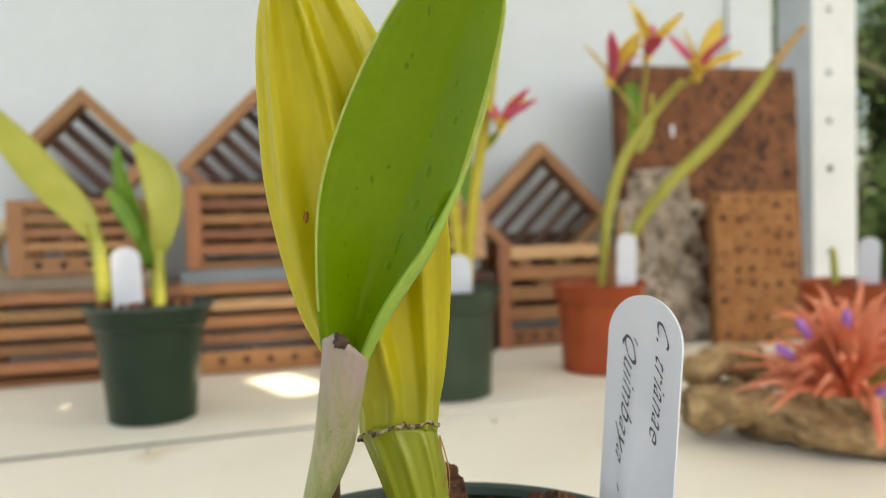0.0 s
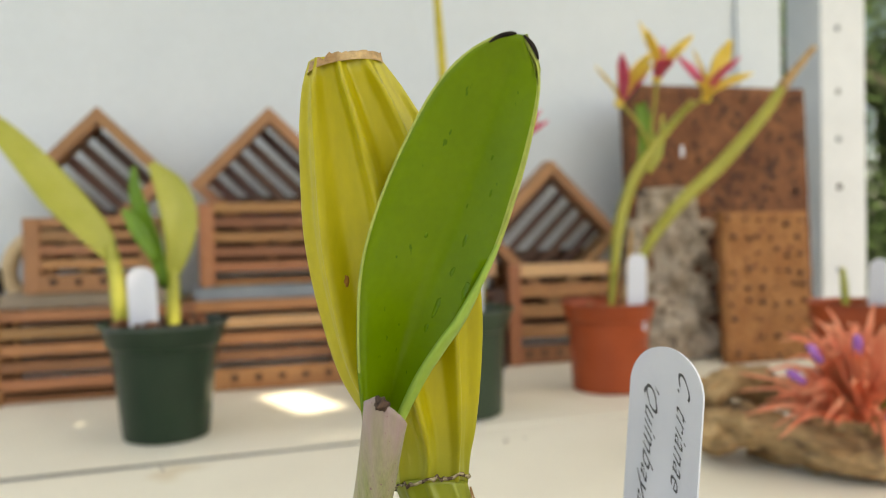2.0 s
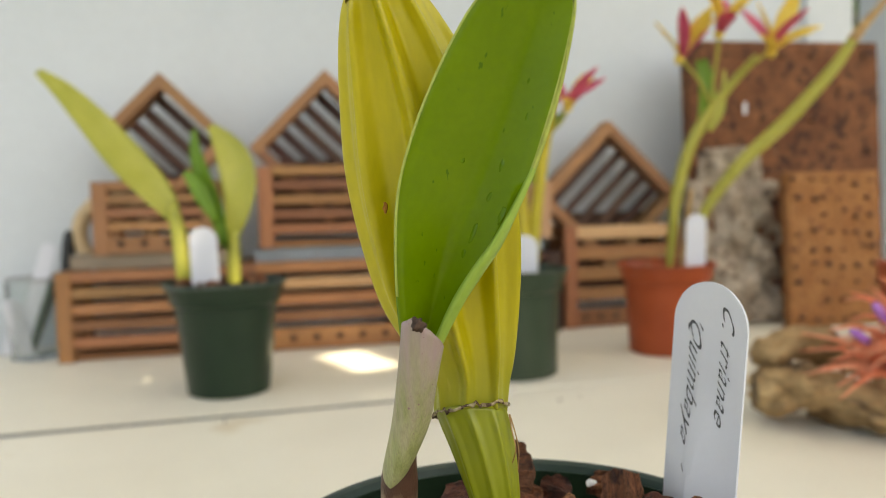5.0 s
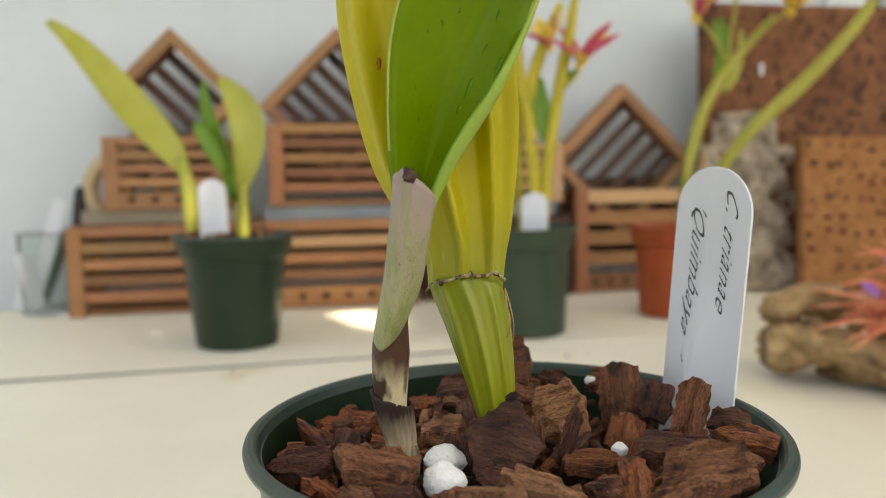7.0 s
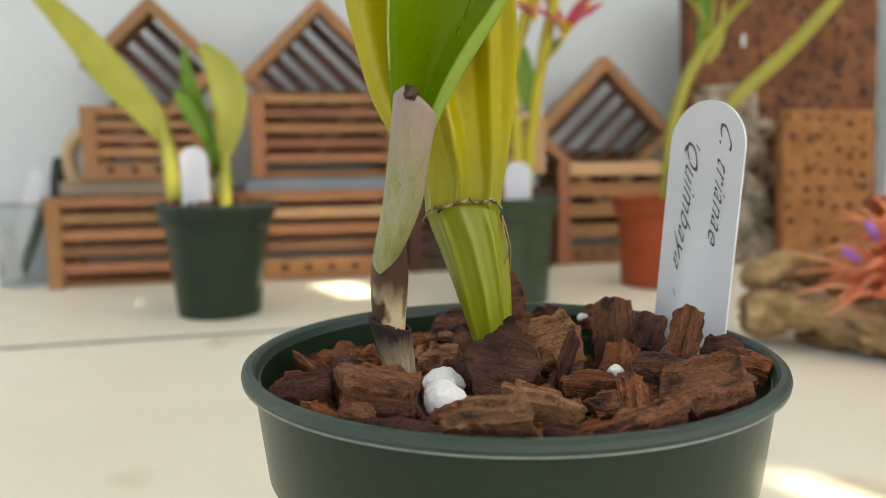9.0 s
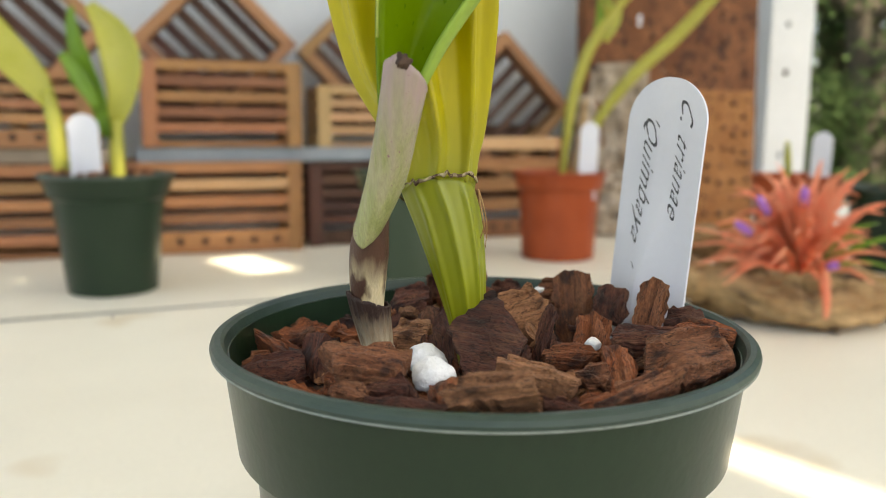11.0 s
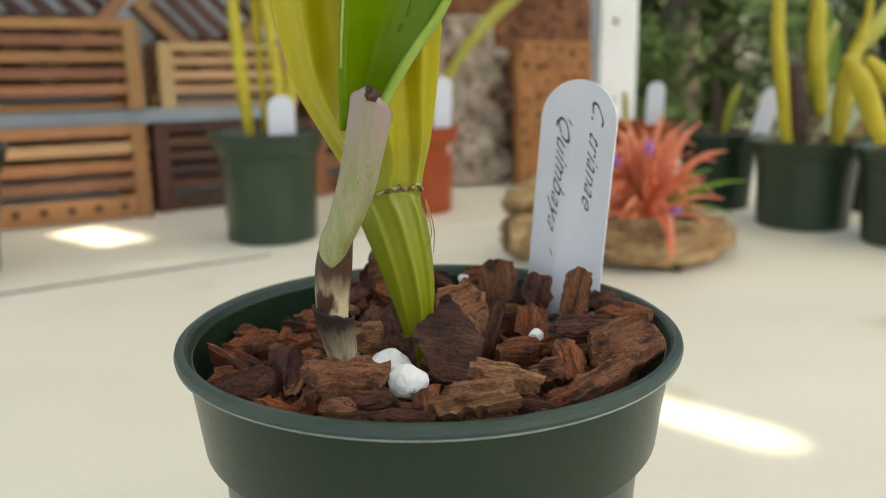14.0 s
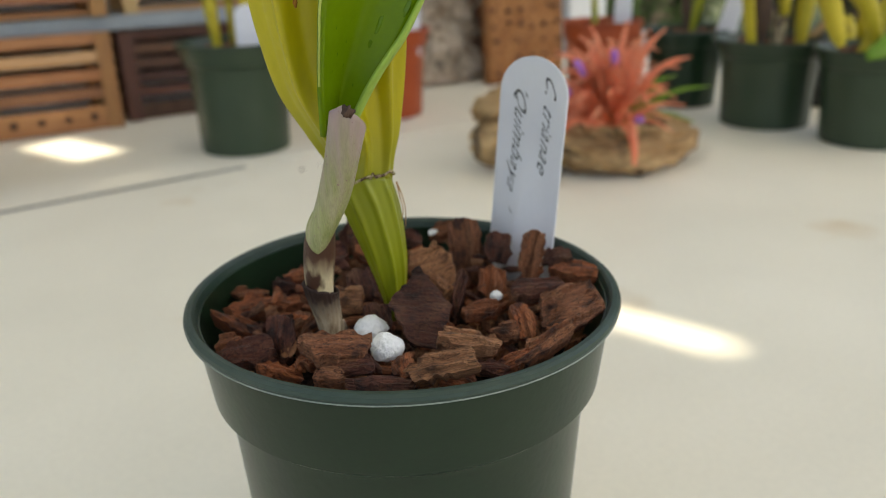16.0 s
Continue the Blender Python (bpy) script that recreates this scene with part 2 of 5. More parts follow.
LEAF = mat("cattleya_leaf", (0.152, 0.262, 0.006), (0.200, 0.320, 0.010), 45, 0.30, 0.08, 600, through_light=0.36, speck=(0.090, 0.190, 0.005), speck_scale=420, speck_at=0.70, soft=0.03, speck_stretch=(1.5, 1, 0.5), fine_mix=0.08, depth=0.0003, spec=0.26)
WET = mat("wet_leaf", (0.100, 0.205, 0.005), (0.125, 0.235, 0.007), 90, 0.22, 0.05, 600, fine_mix=0.08, spec=0.35, through_light=0.25)
LEAF_BACK = mat("leaf_underside", (0.33, 0.50, 0.075), (0.40, 0.56, 0.10), 45, 0.45, 0.1, 500, through_light=0.25, fine_mix=0.1, depth=0.0003)
MARGIN = mat("leaf_margin", (0.46, 0.54, 0.10), (0.54, 0.60, 0.15), 90, 0.45, 0, 500, through_light=0.3)
SHEATH = mat("sheath", (0.30, 0.32, 0.115), (0.45, 0.43, 0.215), 120, 0.42, 0.3, 900, stretch=(3.5, 3.5, 0.25), speck=(0.24, 0.11, 0.13), speck_scale=1100, speck_at=0.68, through_light=0.12, fine_mix=0.35, depth=0.0004, grad=(0.062, 0.092, (0.35, 0.24, 0.235)))
STEM = mat("old_stem", (0.56, 0.45, 0.26), (0.68, 0.57, 0.38), 90, 0.5, 0.4, 900, stretch=(5, 5, 0.15), speck=(0.060, 0.022, 0.012), speck_scale=210, speck_at=0.47, soft=0.12, speck_stretch=(1, 1, 0.5), depth=0.0005, fine_mix=0.2, grad=(0.0425, 0.0495, (0.075, 0.030, 0.016)))
STEM2 = mat("striped_scale", (0.27, 0.17, 0.09), (0.74, 0.62, 0.44), 110, 0.55, 0.6, 1200, stretch=(9, 9, 0.10), speck=(0.05, 0.02, 0.010), speck_scale=160, speck_at=0.53, soft=0.10, speck_stretch=(1.5, 1.5, 0.35), depth=0.0006, fine_mix=0.2, grad=(0.0295, 0.0375, (0.032, 0.012, 0.008)))
SCALE_DRY = mat("dry_scale", (0.020, 0.009, 0.006), (0.09, 0.042, 0.020), 160, 0.7, 0.6, 700, stretch=(2, 2, 0.4), depth=0.0006, fine_mix=0.5)
DRY_CUT = mat("dry_cut", (0.34, 0.165, 0.055), (0.62, 0.42, 0.20), 160, 0.8, 0.7, 800, depth=0.0006, fine_mix=0.4)
SCAR = mat("node_scar", (0.09, 0.045, 0.018), (0.56, 0.46, 0.27), 420, 0.8, 0.8, 900, depth=0.0006, fine_mix=0.5, speck=(0.07, 0.035, 0.015), speck_scale=700, speck_at=0.52)
BLACK = mat("black_rot", (0.008, 0.006, 0.005), (0.02, 0.011, 0.008), 300, 0.7, 0.3, 900, spec=0.2)
TAGW = mat("tag_plastic", (0.67, 0.68, 0.74), (0.71, 0.72, 0.77), 40, 0.38, 0.03, 600, fine_mix=0.02, through_light=0.12)
INK = mat("pencil", (0.05, 0.05, 0.055), (0.11, 0.11, 0.12), 900, 0.6, 0, 900)
CANE = mat("yellow_cane", (0.38, 0.35, 0.045), (0.48, 0.44, 0.08), 30, 0.45, 0.1, 300, stretch=(1, 1, 0.4), through_light=0.2, fine_mix=0.2)
CANE_BRIGHT = mat("bright_yellow_cane", (0.46, 0.38, 0.02), (0.66, 0.52, 0.05), 45, 0.5, 0.1, 300, through_light=0.2, fine_mix=0.2, speck=(0.22, 0.11, 0.03), speck_scale=50, speck_at=0.68)
OLIVE = mat("olive_leaf", (0.44, 0.44, 0.065), (0.55, 0.53, 0.11), 25, 0.38, 0.1, 300, through_light=0.3, fine_mix=0.12)
GREEN = mat("green_leaf", (0.13, 0.27, 0.02), (0.20, 0.36, 0.03), 25, 0.42, 0.1, 300, through_light=0.3, fine_mix=0.12)
YELLOWF = mat("yellow_petal", (0.86, 0.60, 0.06), (0.90, 0.70, 0.18), 60, 0.6, 0.1, 400, through_light=0.35, fine_mix=0.08)
MAGENTA = mat("magenta_petal", (0.66, 0.07, 0.17), (0.76, 0.15, 0.25), 60, 0.6, 0.1, 400, through_light=0.35, fine_mix=0.08)
CORAL = mat("coral_bract", (0.90, 0.28, 0.15), (0.92, 0.48, 0.29), 40, 0.55, 0.1, 300, through_light=0.45, fine_mix=0.1)
PURPLE = mat("purple_tube", (0.30, 0.10, 0.42), (0.42, 0.16, 0.50), 60, 0.5, 0, 300)
FOLIAGE = mat("tree_leaf", (0.012, 0.032, 0.010), (0.115, 0.180, 0.062), 2.2, 0.75, 0, 50, through_light=0.22, spec=0.1)
TRUNK = mat("tree_trunk", (0.09, 0.07, 0.05), (0.15, 0.12, 0.09), 6, 0.9, 0.8, 60, depth=0.02)
GROUND = mat("ground", (0.030, 0.048, 0.016), (0.065, 0.075, 0.030), 0.8, 0.95, 0.5, 30, depth=0.03)
CONCRETE = mat("concrete", (0.17, 0.165, 0.155), (0.23, 0.225, 0.21), 2, 0.85, 0.4, 80, depth=0.003)
# Translucent, so the added roof gives soft light from above.
ROOFM = mat("unseen_roof_sheet", (0.62, 0.62, 0.60), (0.68, 0.68, 0.66), 2, 0.6, 0.1, 40, through_light=0.65)
STEEL = mat("painted_steel", (0.30, 0.31, 0.32), (0.36, 0.37, 0.38), 20, 0.4, 0.1, 200)
TAN = mat("tan_wood", (0.52, 0.36, 0.20), (0.60, 0.44, 0.26), 30, 0.6, 0.2, 200)
DARKGREEN = mat("dark_green_handle", (0.015, 0.05, 0.03), (0.03, 0.07, 0.045), 40, 0.4, 0.1, 200)
DARK = mat("dark_plastic", (0.012, 0.013, 0.014), (0.02, 0.02, 0.022), 40, 0.45, 0.1, 200)
CLEAR = bpy.data.materials.new("clear_plastic")
CLEAR.use_nodes = True
_b = CLEAR.node_tree.nodes["Principled BSDF"]
_b.inputs["Transmission Weight"].default_value, _b.inputs["Roughness"].default_value, _b.inputs["IOR"].default_value = 0.96, 0.04, 1.10
_b.inputs["Base Color"].default_value = (0.93, 0.96, 0.95, 1)


# ---- building helpers ----
def mesh_of(bm, name, material, smooth=True):
    me = bpy.data.meshes.new(name)
    bmesh.ops.recalc_face_normals(bm, faces=bm.faces)
    bm.to_mesh(me)
    bm.free()
    if material:
        me.materials.append(material)
    if smooth:
        me.shade_smooth()
    return me


def part(name, bm, material, parent=None, label="", at=None, smooth=True):
    """One mesh object from a bmesh (or a ready mesh), under its thing."""
    me = mesh_of(bm, name, material, smooth) if isinstance(bm, bmesh.types.BMesh) else bm
    ob = new(name, me)
    if at is not None:
        ob.matrix_basis = at
    ob.parent = parent
    if label:
        ob["label"] = label
    return ob


def thing(name, m, label, category, group="", kind=""):
    ob = new(name)
    ob.empty_display_size = 0.02
    ob.matrix_basis = m
    return tagged(ob, label, category, group, kind)


def box(size, centre=(0, 0, 0), bevel=0.0, bm=None, turn=None):
    bm = bm or bmesh.new()
    m = Matrix.Translation(centre) @ (turn or Matrix()) @ Matrix.Diagonal((*size, 1))
    made = bmesh.ops.create_cube(bm, size=1, matrix=m)
    if bevel:
        es = {e for v in made["verts"] for e in v.link_edges}
        bmesh.ops.bevel(bm, geom=list(es), offset=bevel, segments=2, affect="EDGES", profile=0.6)
    return bm


def rows_mesh(rows, closed=False, bm=None, cap=False):
    """A skin over rows of points; closed: each row is a ring."""
    bm = bm or bmesh.new()
    vs = [[bm.verts.new(p) for p in row] for row in rows]
    n = len(rows[0])
    for a, b in zip(vs, vs[1:]):
        for j in range(n if closed else n - 1):
            k = (j + 1) % n
            bm.faces.new((a[j], a[k], b[k], b[j]))
    if cap:
        bm.faces.new(vs[0][::-1])
        bm.faces.new(vs[-1])
    return bm


def spline(pts, n):
    """Smooth curve (Catmull-Rom) through a few control rows, n samples."""
    P = np.array(pts, float)
    P = np.vstack([2 * P[0] - P[1], P, 2 * P[-1] - P[-2]])
    out = []
    for s in np.linspace(0, len(pts) - 1 - 1e-9, n):
        i, f = int(s), s - int(s)
        a, b, c, d = P[i:i + 4]
        out.append(0.5 * (2 * b + (c - a) * f + (2 * a - 5 * b + 4 * c - d) * f * f + (3 * b - a - 3 * c + d) * f ** 3))
    return np.array(out)


def tube(ctrl, n=24, seg=12, flat=1.0, bm=None, side=(0, 1, 0), ridges=0, ridge=0.0, wobble=0.0):
    """A tapered limb: control rows x, y, z, radius; flat squashes it along side."""
    C = spline(ctrl, n)
    rows = []
    for i, (x, y, z, r) in enumerate(C):
        d = Vector(C[min(i + 1, n - 1)][:3] - C[max(i - 1, 0)][:3]).normalized()
        b = Vector(side) - d * d.dot(Vector(side))
        b = b.normalized() if b.length > 1e-4 else d.orthogonal().normalized()
        a = b.cross(d)
        ring = []
        for k in range(seg):
            t = 2 * math.pi * k / seg
            q = 1 + (ridge * abs(math.cos(t * ridges / 2)) if ridges else 0)
            p = Vector((x, y, z)) + a * (r * q * math.cos(t)) + b * (r * q * flat * math.sin(t))
            if wobble:
                p += wobble * noise.noise_vector(p * 60)
            ring.append(p)
        rows.append(ring)
    return rows_mesh(rows, True, bm, True)


def lathe(profile, seg=72, bm=None):
    return rows_mesh([[(r * math.cos(2 * math.pi * k / seg), r * math.sin(2 * math.pi * k / seg), z) for k in range(seg)] for r, z in profile], True, bm)


def blade(ctrl, n=18, across=7, channel=0.25, face=(0, -1, 0), thick=0.0012, bm=None, twist=0.0):
    """A leaf or petal: control rows x, y, z, half-width; channel: how far it is dished; closed with its own thickness."""
    C = spline(ctrl, n)
    top = []
    for i, (x, y, z, w) in enumerate(C):
        d = Vector(C[min(i + 1, n - 1)][:3] - C[max(i - 1, 0)][:3]).normalized()
        f = Vector(face)
        f = (f - d * d.dot(f)).normalized()
        f = Matrix.Rotation(twist * i / n, 3, d) @ f
        s = d.cross(f)
        row, row2 = [], []
        for k in range(across):
            q = 2 * k / (across - 1) - 1
            p = Vector((x, y, z)) + s * (q * max(w, 0.0002)) + f * (channel * w * (q * q))
            th = thick * (1 - 0.75 * q * q)
            row.append(p + f * th / 2)
            row2.append(p - f * th / 2)
        top.append(row + row2[::-1])
    return rows_mesh(top, True, bm, True)


def lump(size, seed, detail=3, rough=0.3, freq=2.2, bm=None, at=(0, 0, 0)):
    """An irregular stone-like body."""
    bm = bm or bmesh.new()
    made = bmesh.ops.create_icosphere(bm, subdivisions=detail, radius=0.5)
    off = Vector((seed * 3.7, seed * 1.3, seed * 7.1))
    for v in made["verts"]:
        k = 1 + rough * noise.fractal(v.co * freq + off, 0.8, 2.0, 4)
        v.co = Vector((v.co.x * size[0], v.co.y * size[1], v.co.z * size[2])) * k + Vector(at)
    return bm


# ---- the setting ----
WALL_AT = Matrix.Translation((-0.7365, 0.988, 0)) @ Matrix.Rotation(radians(14), 4, "Z")   # x along the wall, -y out of it


def at_wall(u, v, z, turn=0.0, tilt=0.0, spin=0.0):
    return WALL_AT @ pose(u, -v, z, tilt, spin, turn)


ob = part("wall_back", box((4.6, 0.12, 3.2), (-0.85, 0.065, 0.85)), WALL, smooth=False, at=WALL_AT)
tagged(ob, "pale grey painted wall behind the table", "wall", kind="structure")
post = part("post", box((0.104, 0.1, 3.2), (0, 0, 0.85), 0.004), POSTW, at=at_wall(1.578, -0.038, 0), smooth=False)
tagged(post, "white square post with a column of holes", "post", kind="structure")
for z in (0.13, 0.292, 0.385, 0.478, 0.60, 0.72):
    bm = bmesh.new()
    bmesh.ops.create_cone(bm, cap_ends=True, segments=16, radius1=0.006, radius2=0.006, depth=0.004)
    part("hole", bm, HOLE_SHADE if z == 0.292 else STEEL, post, at=pose(-0.012, -0.0505, z, 90))
ob = part("trim", box((0.075, 0.008, 3.2), (1.385, -0.001, 0.85), 0.002), WALL, smooth=False, at=WALL_AT)
tagged(ob, "pale grey upright trim board beside the post", "trim", kind="structure")

# two table tops that meet in a narrow, slightly wedge-shaped gap
SEAM = Matrix.Translation((-0.4686, 0.5428, 0)) @ Matrix.Rotation(radians(17.6), 4, "Z")


def slab(points, thick=0.045):
    bm = bmesh.new()
    f = bm.faces.new([bm.verts.new(p) for p in points])
    up = bmesh.ops.extrude_face_region(bm, geom=[f])
    bmesh.ops.translate(bm, verts=[g for g in up["geom"] if isinstance(g, bmesh.types.BMVert)], vec=(0, 0, -thick))
    bmesh.ops.bevel(bm, geom=bm.edges[:], offset=0.0015, segments=2, affect="EDGES")
    return bm


near_table = thing("folding_table", SEAM, "cream-white plastic folding table with faint brown stains", "table")
part("tabletop", slab([(-0.9, -0.0105, 0), (0.5, -0.0050, 0), (2.0, -0.0010, 0), (2.0, -1.0, 0), (-0.9, -1.0, 0)]), TABLE, near_table, smooth=False)
far_table = thing("folding_table", SEAM, "cream-white plastic folding table set against the wall", "table")
part("tabletop", slab([(-0.9, 0.0095, 0), (0.5, 0.0030, 0), (2.0, 0.0, 0), (2.0, 0.62, 0), (-0.9, 0.43, 0)]), TABLE, far_table, smooth=False)
# dark strip just below the tops, along the gap
part("joint", box((1.4, 0.022, 0.004), (-0.2, 0, -0.0030)), DARK, near_table, "dark strip in the joint between the table tops", smooth=False)
for t, y0, y1 in ((near_table, -0.9, -0.12), (far_table, 0.07, 0.36)):
    for x in (-0.75, 1.8):
        for y in (y0, y1):
            part("leg", tube([(x, y, -0.04, 0.014), (x, y, -0.4, 0.014), (x, y, -0.75, 0.014)], 4, 10), STEEL, t)

ob = part("floor", box((5, 5.4, 0.1), (-0.6, -1.2, -0.8)), CONCRETE, smooth=False)
tagged(ob, "grey concrete floor under the tables", "floor", kind="structure")
# Added out of view; its height sets how much light comes from the front.
ob = part("wall_front", box((5.2, 0.12, 1.3), (-0.9, -3.6, -0.22)), CONCRETE, smooth=False)
tagged(ob, "unseen low plain wall added on the near side of the porch", "wall", kind="structure")
gb = bmesh.new()
bmesh.ops.create_grid(gb, x_segments=24, y_segments=24, size=400)
ob = part("ground", gb, GROUND, at=pose(0, 0, -0.87))
tagged(ob, "grassy earth beyond the porch", "ground", kind="structure")

# unseen roof added between table and sun; its gaps let the bright patches through
ROOF_Z = 2.6


def roof_gap(x, y, z, length, width, turn):
    s = (ROOF_Z - z) / SUN_DIR.z
    return (x + SUN_DIR.x * s, y + SUN_DIR.y * s, length, width, turn)


GAPS = [roof_gap(-0.190, 0.874, 0, 0.140, 0.062, -56), roof_gap(0.197, 0.190, 0, 0.140, 0.021, -58),
        roof_gap(-0.3670, 0.703, 0.148, 0.038, 0.016, -51), roof_gap(-0.293, 0.700, 0.130, 0.034, 0.036, -51),
        roof_gap(-0.115, 0.692, 0, 0.080, 0.009, 18)]
rb = box((3.5, 4.6, 0.012), (0.65, -0.55, ROOF_Z))
roof = part("roof", rb, ROOFM, smooth=False)
tagged(roof, "unseen white translucent roof sheet with small gaps, added over the table", "roof", kind="structure")
cut = bmesh.new()
for x, y, a, b, r in GAPS:
    box((a, b, 0.2), (x, y, ROOF_Z), bm=cut, turn=Matrix.Rotation(radians(r), 4, "Z"))
cutter = new("cutter", mesh_of(cut, "cutter", None, False))
md = roof.modifiers.new("gaps", "BOOLEAN")
md.object, md.solver = cutter, "EXACT"
bpy.context.view_layer.update()
cut_mesh = bpy.data.meshes.new_from_object(roof.evaluated_get(bpy.context.evaluated_depsgraph_get()))
roof.modifiers.clear()
roof.data = cut_mesh
bpy.data.objects.remove(cutter)


# ---- pots ----
def pot_profile(R=0.0635, H=0.13, base=0.0474, t=0.0016, step=0.0020):
    """A nursery pot: rolled lip, deep collar, step, tapered body, and the inside back down."""
    k = 0.45 + 0.55 * R / 0.0635
    out = [(0.002, 0.002), (base - 0.003, 0.0), (base, 0.002), (base + (0.0535 * k - base) * 0.5, 0.05 * H / 0.13)]
    out += [(0.0560 * k - step, 0.1005 * H / 0.13), (0.0567 * k - step, 0.1030 * H / 0.13), (0.0567 * k, 0.1038 * H / 0.13), (0.0580 * k, 0.1050 * H / 0.13)]
    out += [(R - 0.0027, H - 0.0030), (R - 0.0020, H - 0.0029), (R - 0.0004, H - 0.0027), (R, H - 0.0018), (R - 0.0003, H - 0.0008), (R - 0.0012, H - 0.0001)]
    out += [(R - 0.0024, H - 0.0001), (R - 0.0032, H - 0.0009), (0.0565 * k, 0.108 * H / 0.13), (0.0520 * k, 0.098 * H / 0.13), (base - t, 0.006), (0.002, 0.005)]
    return out


def pot(x, y, label, material, R=0.0635, H=0.13, base=0.0474, group="pots", step=0.0020):
    th = thing("plant_pot", pose(x, y, 0), label, "pot", group)
    prof = pot_profile(R, H, base, step=step)
    part("body", lathe(prof[:6] + prof[17:], 96), material, th)
    part("collar", lathe([prof[5], prof[6], prof[7], prof[8], (prof[8][0] - 0.0016, prof[8][1]), prof[16], prof[17]], 96), material, th)
    part("rim", lathe([(prof[8][0] - 0.0016, prof[8][1] - 0.001)] + prof[8:16] + [prof[15], (prof[8][0] - 0.0016, prof[8][1] - 0.001)], 96), LIP_SHEEN if material is POT_GREEN else material, th)
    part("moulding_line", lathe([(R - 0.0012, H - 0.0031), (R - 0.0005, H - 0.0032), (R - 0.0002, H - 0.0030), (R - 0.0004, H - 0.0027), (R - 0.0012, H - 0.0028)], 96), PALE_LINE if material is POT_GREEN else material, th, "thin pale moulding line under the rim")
    for piece in th.children:
        piece.data.set_sharp_from_angle(angle=radians(28))
    return th


def soil(x, y, r, z, label="coarse bark filling the pot"):
    rnd = random.Random(int(x * 1000) + 7)
    th = thing("potting_bark", pose(x, y, 0), label, "bark")
    part("bark_bed", lathe([(0.001, z), (r * 0.6, z), (r, z - 0.002), (r - 0.004, z - 0.02), (0.001, z - 0.02)], 32), SHADED_BED, th)
    for i in range(26):
        a, q = rnd.uniform(0, 6.28), r * math.sqrt(rnd.uniform(0, 0.8))
        part("bark_chip", CHIPS[i % len(CHIPS)], None, th, at=pose(q * math.cos(a), q * math.sin(a), z + 0.003, rnd.uniform(-30, 30), rnd.uniform(-30, 30), rnd.uniform(0, 360)))
    return th


def chip_mesh(seed, lx, ly, lz, material, corners=()):
    """A split piece of bark: straight broken edges, faceted top, ledges and fibres along its length."""
    r_ = random.Random(seed)
    off = Vector((seed * 2.3, seed * 5.1, seed))
    if not corners:
        m = r_.choice((5, 5, 6, 7))
        turns = [2 * math.pi * (k + 0.5 + r_.uniform(-0.3, 0.3)) / m for k in range(m)]
        corners = []
        for a in turns:
            ca, sa = math.cos(a), math.sin(a)
            q = 0.5 * (abs(ca) ** 4 + abs(sa) ** 4) ** -0.25 * r_.uniform(0.85, 1.08)
            corners.append((ca * q, sa * q))
    outline = []
    for (x0, y0), (x1, y1) in zip(corners, list(corners[1:]) + [corners[0]]):
        a, b = Vector((x0 * lx, y0 * ly, 0)), Vector((x1 * lx, y1 * ly, 0))
        k = max(3, int((b - a).length / 0.0011))
        side = Vector((b.y - a.y, a.x - b.x, 0)).normalized()
        for i in range(k):
            p = a.lerp(b, i / k)
            outline.append(p + side * (0.0012 * noise.noise(p * 420 + off) + 0.0005 * noise.noise(p * 1300 + off)))
    planes = [(r_.uniform(-0.75, 0.75), r_.uniform(-0.75, 0.75), r_.uniform(0.0, 0.2)) for _ in range(3)]
    bow = r_.uniform(-0.5, 0.5)
    lie = r_.uniform(-0.35, 0.35)

    def top(p):
        u, v = p.x / lx, p.y / ly
        h = 0.5 + min(a * u + b * v + c for a, b, c in planes) + bow * (u * u - 0.08)
        layers = 3.2 * (v + lie * u) + 0.9 * noise.noise(Vector((p.x * 110, p.y * 260, 1)) + off)
        edge = layers - math.floor(layers)
        ledge = 0.22 * (math.floor(layers) % 2) * min(1.0, min(edge, 1 - edge) * 9)
        fibre = noise.noise(Vector((p.x * 130, p.y * 760, 2)) + off)
        pit = noise.noise(Vector((p.x * 420, p.y * 520, 5)) + off)
        return lz * (max(h, -0.25) + ledge) + 0.0006 * fibre + 0.0004 * pit

    rows = []
    for scale, f in ((0.05, 0), (0.55, 0), (0.86, 0.0), (0.93, 0.22), (0.90, 0.40), (0.985, 0.52), (0.955, 0.74), (1.0, 0.88), (0.99, 1), (0.90, 1), (0.79, 1), (0.67, 1), (0.55, 1), (0.42, 1), (0.28, 1), (0.14, 1), (0.03, 1)):
        ring = []
        for p in outline:
            q = p * (scale + (0.05 * noise.noise(p * 500 + Vector((0, 0, f * 5)) + off) if 0 < f < 1 else 0))
            low = -0.5 * lz + bow * lz * ((q.x / lx) ** 2 - 0.08) + 0.1 * lz * noise.noise(q * 300 + off)
            q.z = low + (top(q) - low) * f
            ring.append(q)
        rows.append(ring)
    me = mesh_of(rows_mesh(rows, True, None, True), "bark_chip", material)
    me.set_sharp_from_angle(angle=radians(20))
    return me


CHIPS = [chip_mesh(i + 1, 0.007 + 0.009 * ((i * 37) % 10) / 10, 0.005 + 0.005 * ((i * 53) % 10) / 10, 0.0030 + 0.003 * ((i * 71) % 10) / 10, (BARK, BARK_DARK, BARK_RED, BARK, BARK_TAN)[i % 5]) for i in range(20)]

SHARDS = [chip_mesh(300 + i, 0.005 + 0.005 * ((i * 37) % 10) / 10, 0.0022 + 0.0020 * ((i * 53) % 10) / 10, 0.0014, (BARK_RED, BARK_DARK, BARK_TAN, BARK)[i % 4]) for i in range(10)]


# ---- the main plant ----
main_pot = pot(0, 0, "dark green plastic nursery pot with a deep collar", POT_GREEN, H=0.1337)

